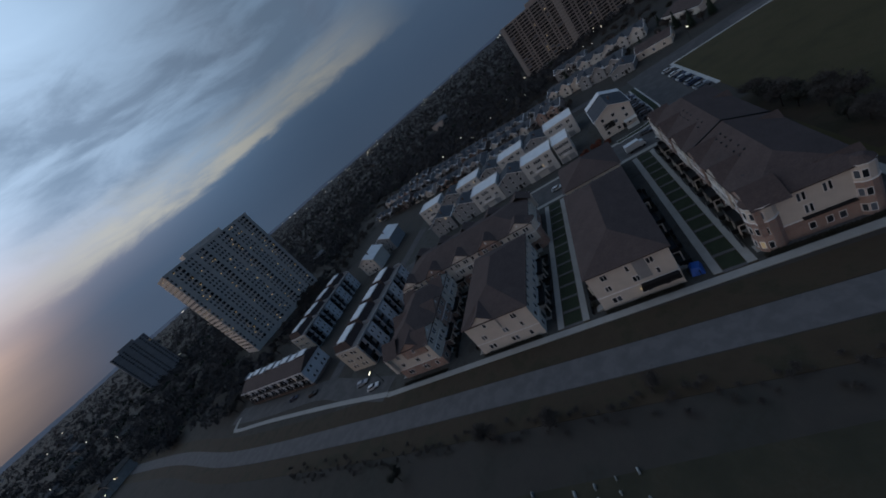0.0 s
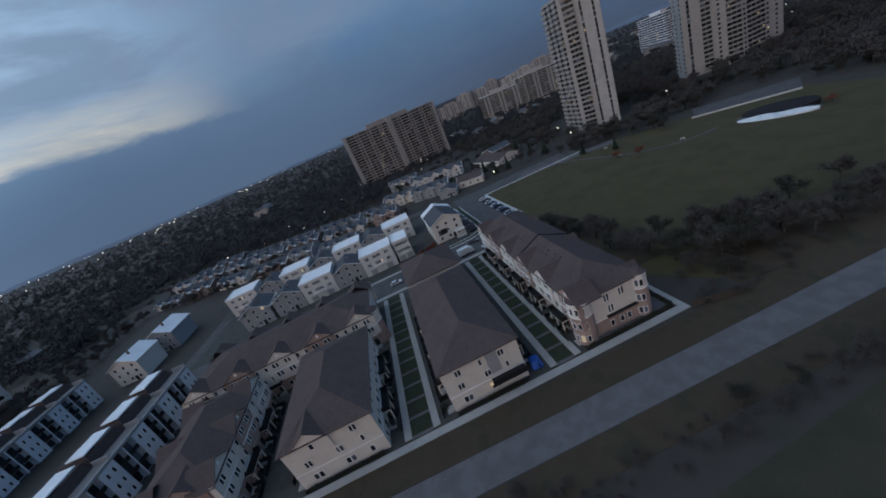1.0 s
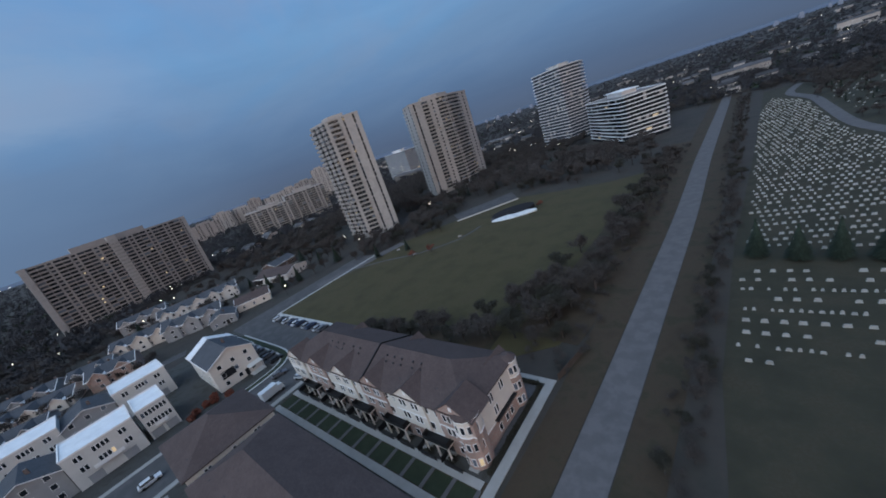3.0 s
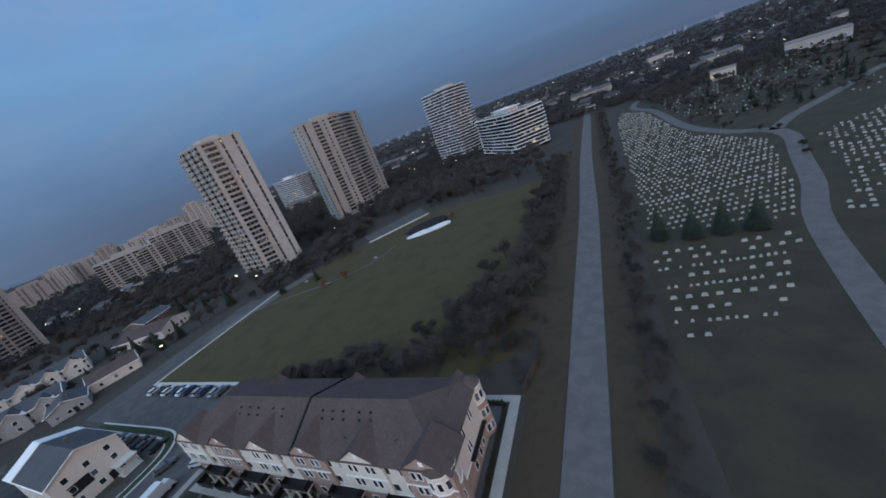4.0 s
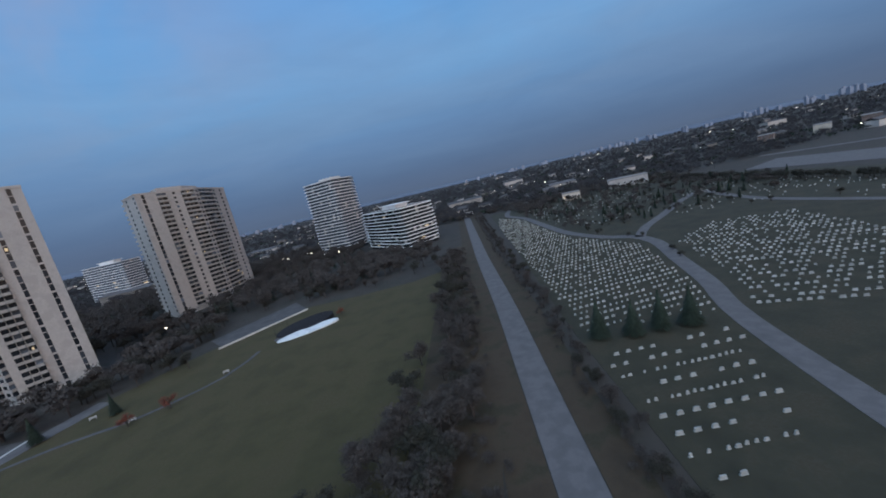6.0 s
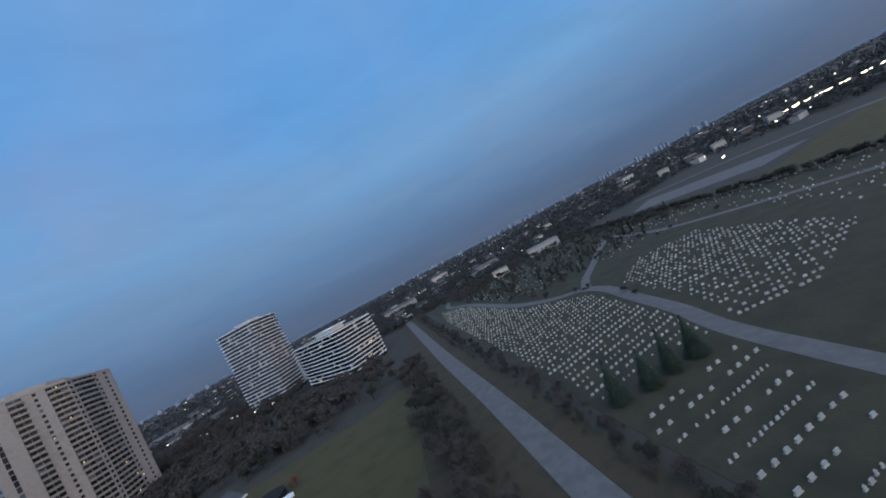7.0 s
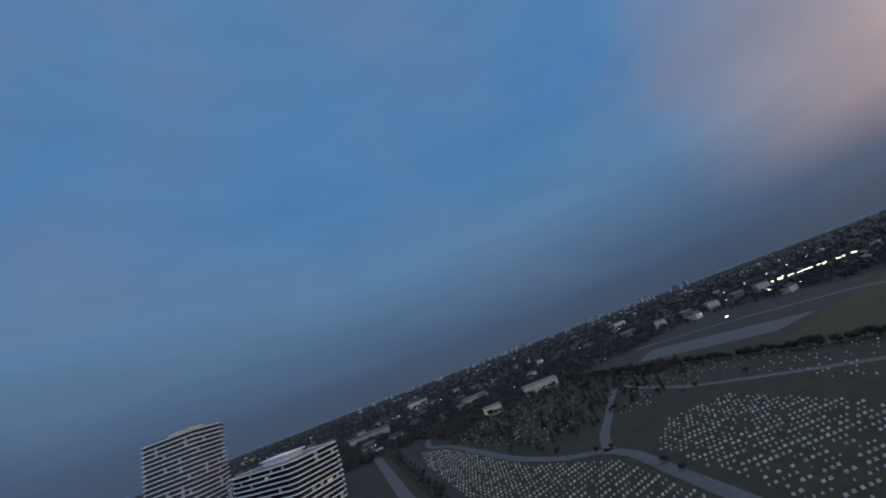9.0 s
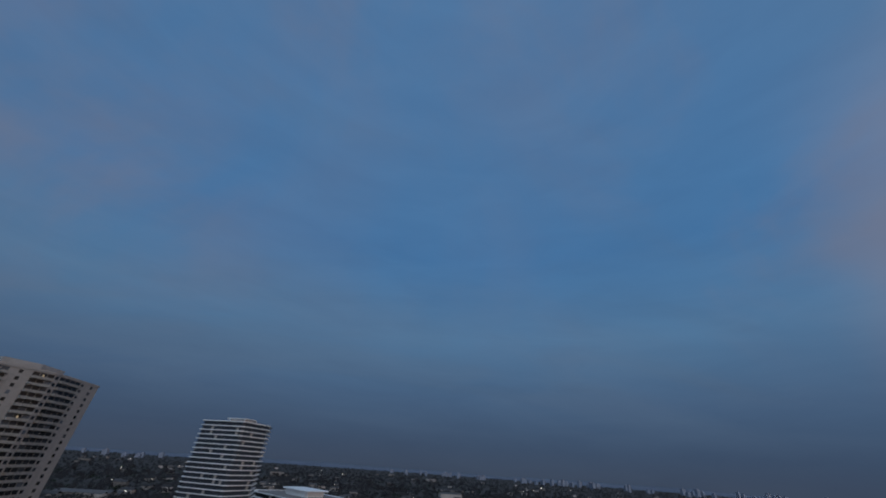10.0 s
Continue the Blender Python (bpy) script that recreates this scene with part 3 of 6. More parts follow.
def townhouse_row(a0, b0, a1, b1, label, eave=10.0, rise=3.6, brick_low=True, sides=(0, 180), units=None, seed=1, front=None, lit=0.006, gables=True, cut=1.0, roofmat=None, quiet=None, ends=None):
    """A three-storey row with a hipped roof, whose long sides carry gabled bays, windows, doors and balconies."""
    rnd = random.Random(seed)
    row = thing("townhouse_row", label, "townhouses", estate((a0 + a1) / 2, (b0 + b1) / 2), "brown-roofed townhouse rows")
    ha, hb = (a1 - a0) / 2, (b1 - b0) / 2
    low = eave * 0.36
    part("lower_wall", Geo().box(-ha, -hb, 0, ha, hb, low), BRICK if brick_low else STUCCO, row)
    part("upper_wall", Geo().box(-ha + 0.02, -hb + 0.02, low, ha - 0.02, hb - 0.02, eave - 0.23), STUCCO, row, "cream stucco upper storeys")
    part("band_course", Geo().box(-ha - 0.06, -hb - 0.06, low - 0.12, ha + 0.06, hb + 0.06, low + 0.10), TRIM, row)
    part("roof", hip_roof(-ha, -hb, ha, hb, eave, rise, cut=cut), roofmat or SHINGLE, row)
    along = ha >= hb
    length, depth = (2 * ha, hb) if along else (2 * hb, ha)
    count = units or max(2, round(length / 5.8))
    pitch = length / count
    for side in sides:
        for i in range(count):
            s = -length / 2 + (i + 0.5) * pitch
            s2 = -s if side in (180, 90) else s
            if side == 0:
                place = lambda d, off=0.0: (s2 + off, -depth - d)
            elif side == 180:
                place = lambda d, off=0.0: (s2 - off, depth + d)
            elif side == 90:
                place = lambda d, off=0.0: (depth + d, s2 + off)
            else:
                place = lambda d, off=0.0: (-depth - d, s2 - off)
            if gables and i % 2 == 0 and not (quiet == side and i % 4):
                small = quiet == side
                bay = dormer(row, *place(0.0), side, pitch * (0.6 if small else 1.42), eave, 1.5 if small else 2.6, 5.0, BRICK if (i // 2) % 2 == 1 else STUCCO, 3.2 if small else 6.1)
            else:
                for off in (-pitch * 0.22, pitch * 0.22):
                    window(row, *place(0, off), eave - 2.2, side, 0.9, 1.4, rnd.random() < lit)
            if not gables or i % 2 or quiet == side:
                window(row, *place(0, -pitch * 0.2), eave * 0.44, side, 1.3, 1.6, rnd.random() < lit)
                window(row, *place(0, pitch * 0.25), eave * 0.44, side, 0.9, 1.6, rnd.random() < lit)
            if i % 2 == 1:
                part("porch", shared(("porch", round(pitch, 2)), lambda: Geo().box(-pitch * 0.52, -1.7, 0, -pitch * 0.52 + 0.25, -1.45, 2.9).box(pitch * 0.52 - 0.25, -1.7, 0, pitch * 0.52, -1.45, 2.9).box(-0.12, -1.7, 0, 0.12, -1.45, 2.9).box(-pitch * 0.52, -1.7, 2.9, pitch * 0.52, 0, 3.15).mesh("porch", STUCCO)), None, row, "open porch on slim pale posts", turned_at(*place(0), 0, side))
                balcony(row, *place(0), 3.16, side, round(pitch * 1.05, 2), 1.75)
            door(row, *place(0, pitch * 0.28), 0.2, side)
            window(row, *place(0, -pitch * 0.18), 1.0, side, 1.2, 1.4, rnd.random() < lit)
            step = part("stoop", shared(("stoop",), lambda: Geo().box(-0.9, -1.6, 0, 0.9, 0, 0.18).box(-0.8, -1.0, 0.18, 0.8, 0, 0.36).mesh("stoop", CONCRETE)), None, row, at=turned_at(*place(0, pitch * 0.28), 0, side))
    # end walls
    for side in (90, -90) if along else (0, 180):
        wide = 2 * hb if along else 2 * ha
        deep = ha if along else hb
        for z, spots in ends or ((eave * 0.76, (-0.31, -0.27, 0.0, 0.25, 0.29)), (eave * 0.45, (-0.33, -0.29, 0.02, 0.06, 0.3)), (eave * 0.11, (-0.32, -0.26, 0.05, 0.11, 0.33))):
            for i, u in enumerate(spots):
                s, ww = u * wide, (0.56 if ends else 0.68) if z > eave * 0.2 else 0.95
                x, y = {90: (deep, s), -90: (-deep, -s), 0: (s, -deep), 180: (-s, deep)}[side]
                window(row, x, y, z, side, ww, 1.8 if ends and z > eave * 0.2 else 1.5, rnd.random() < lit)
    # roof vents
    for i in range(count):
        t = rnd.uniform(-0.38, 0.38) * length
        up2 = rnd.uniform(0.15, 0.6)
        x, y = (t, -depth * (1 - up2)) if along else (depth * (1 - up2), t)
        z = eave + rise * up2 * 0.95
        part("roof_vent", shared(("vent",), lambda: Geo().box(-0.14, -0.14, -0.3, 0.14, 0.14, 0.16).box(-0.19, -0.19, 0.16, 0.19, 0.19, 0.21).mesh("roof_vent", BLACK)), None, row, at=pose(x, y, z))
    return row


def corner_turret(parent, x, y, eave, radius=2.3, glowing=False):
    """A three-storey rounded corner bay in brick with a cream top storey."""
    ring = [(x + radius * math.cos(i * math.pi / 6), y + radius * math.sin(i * math.pi / 6)) for i in range(12)]
    t = part("corner_bay", Geo().prism(ring, 0, eave * 0.68), BRICK, parent, "rounded pink brick corner bay")
    wide = [(x + (px - x) * 1.06, y + (py - y) * 1.06) for px, py in ring]
    part("top_storey", Geo().prism(ring, eave * 0.70, eave - 0.1), STUCCO, t, "cream top storey")
    part("cornice", Geo().prism(wide, eave - 0.1, eave + 0.1), TRIM, t)
    part("band_course", Geo().prism(wide, eave * 0.68, eave * 0.70), TRIM, t)
    part("cap", Geo().prism(wide, eave + 0.1, eave + 0.95, [(x + (px - x) * 0.35, y + (py - y) * 0.35) for px, py in ring]), SHINGLE, t)
    for z, lit in ((0.9, glowing), (eave * 0.40, False), (eave * 0.75, False)):
        for ang in (-15, 15, 45, 75):
            w2 = radians(ang - 90 + 0)
            window(t, x + (radius - 0.06) * math.cos(w2), y + (radius - 0.06) * math.sin(w2), z, ang, 0.8, 1.6, lit and ang == 45)
    return t


row_d = townhouse_row(-60, 12.6, -1.6, 27.6, "long brown-roofed brick and stucco townhouse row with black balconies", seed=4, units=11, quiet=180, ends=((7.3, (-0.10, -0.055, 0.125, 0.17)), (4.5, (-0.065, -0.02)), (1.0, (-0.06, 0.09, 0.20))))
g = Geo()
prof = [(-8.1, 9.9), (0, 13.5), (8.1, 9.9), (8.1, 10.25), (0, 13.88), (-8.1, 10.25)]
g.v = [(x, y, z) for x in (-0.16, 0.16) for y, z in prof]
g.f = [tuple(range(5, -1, -1)), tuple(range(6, 12))] + [(i, (i + 1) % 6, 6 + (i + 1) % 6, 6 + i) for i in range(6)]
part("fire_wall", g, BLACK, row_d, "dark fire wall across the roof", pose(2.2, 0, 0))
for i, x in enumerate((-15, -12.5, -10, -6, -3.5, 6, 8.2, 10.4, 13.6, 15.8)):
    for y in (-3.0, -1.9):
        part("roof_vent", shared(("vent",), lambda: Geo().box(-0.14, -0.14, -0.3, 0.14, 0.14, 0.16).box(-0.19, -0.19, 0.16, 0.19, 0.19, 0.21).mesh("roof_vent", BLACK)), None, row_d, at=pose(x + (0.5 if y < -2 else 0), y, 10.0 + 3.6 * (1 + y / 8)))
corner_turret(row_d, 28.0, -6.4, 10.0, 2.3, True)
corner_turret(row_d, 28.4, 6.7, 10.0, 1.7)
part("canopy", Geo().box(29.18, -1.9, 3.86, 29.95, 4.9, 4.02).box(29.88, -1.9, 4.02, 29.95, 4.9, 4.22), BLACK, row_d, "thin black canopy along the end wall")
row_c = townhouse_row(-40, -17, -1.0, -0.9, "brown-roofed cream townhouse row with a lit porch", seed=7, brick_low=False, units=7, gables=False)
part("porch_roof", Geo().box(19.5, 0.8, 3.3, 21.6, 7.8, 3.6).box(21.4, 0.8, 3.6, 21.5, 7.8, 4.5), BLACK, row_c, "black porch roof with railing")
part("porch_lamp", Geo().box(19.55, 0.2, 2.2, 19.8, 0.75, 2.7), LIT, row_c, "glowing porch lamp")
part("recess_panel", Geo().box(19.5, 1.2, 4.6, 19.56, 3.6, 9.4), GREYSIDE, row_c)
townhouse_row(-61, -17, -43, -0.4, "brown-roofed townhouse block on the estate street", seed=9, sides=(90,), units=3, eave=10.0, gables=False)
row_b = townhouse_row(-31, -48.5, -0.8, -31, "brown-roofed cream townhouse row with gabled end", seed=12, brick_low=False, units=5, gables=False)
dormer(row_b, 15.1, -3.0, 90, 7.0, 10.0, 2.4, 9.0, STUCCO)
row_b2 = townhouse_row(-58, -82, -36, -30, "brown-roofed townhouse block with white gables", seed=15, sides=(90, -90), units=9)
corner_turret(row_b2, 8.5, 26.0, 10.0, 2.6)
row_a = townhouse_row(-31, -77, -2.4, -61, "brown-roofed brick and stucco townhouse row", seed=18, units=5)
dormer(row_a, 14.3, 2.0, 90, 8.0, 10.0, 2.4, 9.0, BRICK)


# a timber fence runs on from the end of the last row
fence = thing("timber_fence", "weathered dark timber fence on the grass verge", "fence", estate(2.7, 33.9, 0.03, -12))
for i in range(5):
    part("post", shared(("fpost",), lambda: Geo().box(-0.07, -0.07, 0, 0.07, 0.07, 1.7).mesh("post", TIMBER)), None, fence, at=pose(0, i * 2.2, 0))
    if i < 4:
        part("panel", shared(("fpanel",), lambda: Geo().box(-0.03, 0.08, 0.1, 0.03, 2.12, 1.55).mesh("panel", TIMBER)), None, fence, at=pose(0, i * 2.2, 0))

# planting, screens and bins in the yards of the rows
def leaf_cloud(count, sx, sy, sz, size, seed, floor=0.0):
    """A loose heap of small leaf-like faces inside a rounded block."""
    r = np.random.RandomState(seed)
    p = r.normal(size=(count, 3))
    p /= np.linalg.norm(p, axis=1)[:, None]
    p *= (r.rand(count, 1) ** 0.4)
    p = p * [sx, sy, sz] + [0, 0, sz + floor]
    a, b = r.normal(size=(2, count, 3)) * size
    v = np.stack([p - a, p + b, p + a * 0.6 - b * 0.3], 1).reshape(-1, 3)
    g = Geo()
    g.v, g.f = [tuple(x) for x in v.tolist()], [(3 * i, 3 * i + 1, 3 * i + 2) for i in range(count)]
    return g


shrub_meshes = [leaf_cloud(260, 0.9, 0.9, 0.6, 0.16, s).mesh("shrub", SHRUB) for s in range(3)]
rnd = random.Random(30)
for a0, a1, b, side in ((-59, -3, 11.2, 1), (-39, -2, 0.6, -1), (-39, -2, -18.4, 1), (-30, -2, -29.6, -1), (-30, -2, -50.0, 1), (-30, -4, -59.5, -1)):
    fence = thing("yard_screens", "black metal screens dividing small paved yards", "fence", ESTATE, "yard screens")
    a = a0
    post = shared(("screen",), lambda: Geo().box(-0.05, -1.1, 0, 0.05, 1.1, 1.25).box(-0.09, -1.16, 0, 0.09, -1.1, 1.35).box(-0.09, 1.1, 0, 0.09, 1.16, 1.35).mesh("screen", BLACK))
    bar = shared(("yardwall",), lambda: Geo().box(-1.9, -0.05, 0, 1.9, 0.05, 1.0).box(-1.95, -0.08, 1.0, 1.95, 0.08, 1.06).mesh("panel", BLACK))
    while a < a1:
        part("screen", post, None, fence, at=pose(a, b, 0.04))
        part("panel", bar, None, fence, at=pose(a + 2.6, b - side * 1.2, 0.04))
        ob = new("shrub", shrub_meshes[rnd.randrange(3)])
        ob.matrix_basis = estate(a + 1.2 + rnd.random(), b + rnd.uniform(-0.6, 0.6), 0.03, rnd.uniform(0, 360))
        ob.scale = (rnd.uniform(0.6, 1.0),) * 3
        tagged(ob, "low dark evergreen shrub in a townhouse yard", "shrub", "yard shrubs")
        a += 5.6
solid("blue_tarp", Geo().prism([(-1.6, -1.2), (1.5, -1.3), (1.7, 1.0), (-1.3, 1.3)], 0, 1.5, [(-1.0, -0.5), (0.8, -0.9), (1.1, 0.4), (-0.6, 0.9)]).face((-1.0, -0.5, 1.504), (0.8, -0.9, 1.504), (0.1, 0.1, 2.0)), BLUE, "bright blue tarpaulin over a heap beside the end house", "tarpaulin", at=estate(-3.0, 1.6, 0.04))
rust_meshes = [leaf_cloud(320, 1.3, 1.1, 0.9, 0.2, 50 + s).mesh("shrub", RUST) for s in range(2)]
for i, (a, b) in enumerate(((-88, -5), (-86.5, -3), (-89.5, -2.4), (-87, -8), (-85.5, -9.5), (-84.5, 0.5))):
    ob = new("shrub", rust_meshes[i % 2])
    ob.matrix_basis = estate(a, b, 0.03, i * 50)
    tagged(ob, "rust-red garden shrub beside a pale house", "shrub", "rust-red shrubs")
# planted strips below the row ends
for b0, b1, back in ((11.5, 31.9, 7.5), (-16.8, -1, 0), (-48.2, -31.5, 0), (-77, -61, 0)):
    g = Geo()
    spots = [(0.0, b0 + i * 0.8 + 0.4) for i in range(int((b1 - b0) / 0.8))] + [(-i * 0.8, b1 - 0.2) for i in range(1, int(back / 0.8))]
    for i, (x0, y0) in enumerate(spots):
        c = leaf_cloud(150, 0.42, 0.5, 0.42, 0.13, i)
        k = len(g.v)
        g.v += [(x + x0, q + y0, z + 0.04) for x, q, z in c.v]
        g.f += [tuple(j + k for j in fc) for fc in c.f]
    solid("hedge", g, SHRUB, "clipped dark hedge in front of a row's end wall", "hedge", "end hedges", at=ESTATE)


# ---- houses round the estate ----
def gable_roof(a0, b0, a1, b1, z, rise, over=0.45, along="x"):
    g = Geo()
    a0, b0, a1, b1 = a0 - over, b0 - over, a1 + over, b1 + over
    t = 0.18
    if along == "x":
        m = (b0 + b1) / 2
        prof = [(b0, z), (m, z + rise), (b1, z), (b1, z - t), (m, z + rise - t), (b0, z - t)]
        p0, p1 = [(a0, y, h) for y, h in prof], [(a1, y, h) for y, h in prof]
    else:
        m = (a0 + a1) / 2
        prof = [(a0, z), (m, z + rise), (a1, z), (a1, z - t), (m, z + rise - t), (a0, z - t)]
        p0, p1 = [(x, b0, h) for x, h in prof], [(x, b1, h) for x, h in prof]
    k = len(g.v)
    g.v += p0 + p1
    g.f += [(k + i, k + (i + 1) % 6, k + 6 + (i + 1) % 6, k + 6 + i) for i in range(6)]
    g.f += [(k, k + 1, k + 4, k + 5), (k + 1, k + 2, k + 3, k + 4), (k + 6, k + 11, k + 10, k + 7), (k + 7, k + 10, k + 9, k + 8)]
    return g


def gable_walls(ha, hb, eave, rise, along="x"):
    g = Geo().box(-ha, -hb, 0, ha, hb, eave)
    if along == "x":
        for x in (-ha, ha):
            g.face((x, -hb, eave), (x, hb, eave), (x, 0, eave + rise))
    else:
        for y in (-hb, hb):
            g.face((-ha, y, eave), (ha, y, eave), (0, y, eave + rise))
    return g


def flat_house(at, ha, hb, high, seed, group="white-roofed houses"):
    """A three-storey pale house with a white flat roof inside a thin parapet."""
    r = random.Random(seed)
    h = thing("house", "pale three-storey house with a flat white roof", "house", at, group)
    part("wall", Geo().box(-ha, -hb, 0, ha, hb, high), WHITESIDE, h)
    part("roof", Geo().box(-ha + 0.25, -hb + 0.25, high, ha - 0.25, hb - 0.25, high + 0.08), WHITEROOF, h, "white membrane roof")
    g = Geo()
    for x0, y0, x1, y1 in ((-ha - 0.1, -hb - 0.1, ha + 0.1, -hb + 0.2), (-ha - 0.1, hb - 0.2, ha + 0.1, hb + 0.1), (-ha - 0.1, -hb + 0.2, -ha + 0.2, hb - 0.2), (ha - 0.2, -hb + 0.2, ha + 0.1, hb - 0.2)):
        g.box(x0, y0, high - 0.1, x1, y1, high + 0.35)
    part("parapet", g, TRIM, h)
    for z in (high * 0.74, high * 0.42):
        for s in (-0.62, -0.12, 0.12, 0.62):
            for off in (-0.42, 0.42):
                window(h, ha, s * hb + off, z, 90, 0.78, 1.5, r.random() < 0.02)
        for s in (-0.5, 0.5):
            window(h, s * ha, -hb, z, 0, 1.0, 1.4)
    for s in (-0.5, 0.5):
        part("garage_door", shared(("garage",), lambda: Geo().box(-1.35, -0.05, 0, 1.35, 0.02, 2.2).box(-1.45, -0.08, 2.2, 1.45, 0.02, 2.35).mesh("garage_door", GREYSIDE)), None, h, at=turned_at(ha, s * hb, 0, 90))
    part("step_canopy", shared(("canopy", hb), lambda: Geo().box(-hb * 0.42, -1.1, 0, hb * 0.42, 0, 0.16).box(-hb * 0.42, -1.1, 0.16, hb * 0.42, -1.04, 1.0).mesh("step_canopy", TRIM)), None, h, "white front balcony", turned_at(ha, 0.0, high * 0.36, 90))
    return h


def gable_house(at, ha, hb, eave, rise, wall, roof, label, seed, along="x", group="houses", detail=True):
    r = random.Random(seed)
    h = thing("house", label, "house", at, group)
    part("wall", gable_walls(ha, hb, eave, rise, along), wall, h)
    part("roof", gable_roof(-ha, -hb, ha, hb, eave, rise, along=along), roof, h)
    part("fascia", gable_roof(-ha, -hb, ha, hb, eave - 0.1, rise, over=0.62, along=along), TRIM, h, "white eaves trim")
    part("chimney", Geo().box(ha * 0.3, hb * 0.2, eave, ha * 0.3 + 0.7, hb * 0.2 + 0.7, eave + rise + 0.6), DARKBRICK, h)
    if detail:
        levels = [1.0] if eave < 4 else ([1.0, 3.9] if eave < 7 else [1.0, 3.9, 6.7])
        for z in levels:
            for s in (-0.6, 0.0, 0.6):
                window(h, ha, s * hb, z, 90, 1.2, 1.4, r.random() < 0.02)
                window(h, s * ha, -hb, z, 0, 1.2, 1.4, r.random() < 0.02)
        door(h, ha, hb * 0.3, 0.1, 90)
    return h


for i, (b, a, hb) in enumerate(((-53, -96, 7.0), (-26, -95, 7.0), (-14.6, -96, 3.4), (-67, -122, 7.0), (-40, -122, 7.0), (-13.5, -122, 7.0), (-94, -122, 7.0))):
    flat_house(estate(a, b), 6.0, hb, 9.2, i)
for i, (b, a) in enumerate(((-39.5, -96), (-66.5, -96), (-80, -122), (-53.5, -122), (-27, -122), (-80.5, -96))):
    gable_house(estate(a, b), 6.0, 6.2, 7.2, 3.0, GREYSIDE, GREYSHINGLE, "grey-sided house with a pale gable and grey shingle roof", i, group="grey gabled houses")
big = gable_house(estate(-101, 6.3), 11.5, 6.6, 8.6, 3.4, STUCCO, GREYSHINGLE, "large cream house with a grey gabled roof beside the car park", 40)
part("white_roof_strip", gable_roof(-11.0, -6.9, -6.5, 6.9, 8.75, 3.4, over=0.2), WHITEROOF, big, "white rear roof")
part("bay_opening", Geo().box(11.5, -4.6, 3.2, 11.56, -0.6, 5.6), BLACK, big)
part("porch", Geo().box(11.5, 2.2, 0, 14.5, 6.4, 0.2).box(11.5, 2.2, 2.8, 14.6, 6.5, 3.1).box(14.2, 2.3, 0.2, 14.4, 2.5, 2.8).box(14.2, 6.1, 0.2, 14.4, 6.3, 2.8), WHITESIDE, big, "white covered porch")

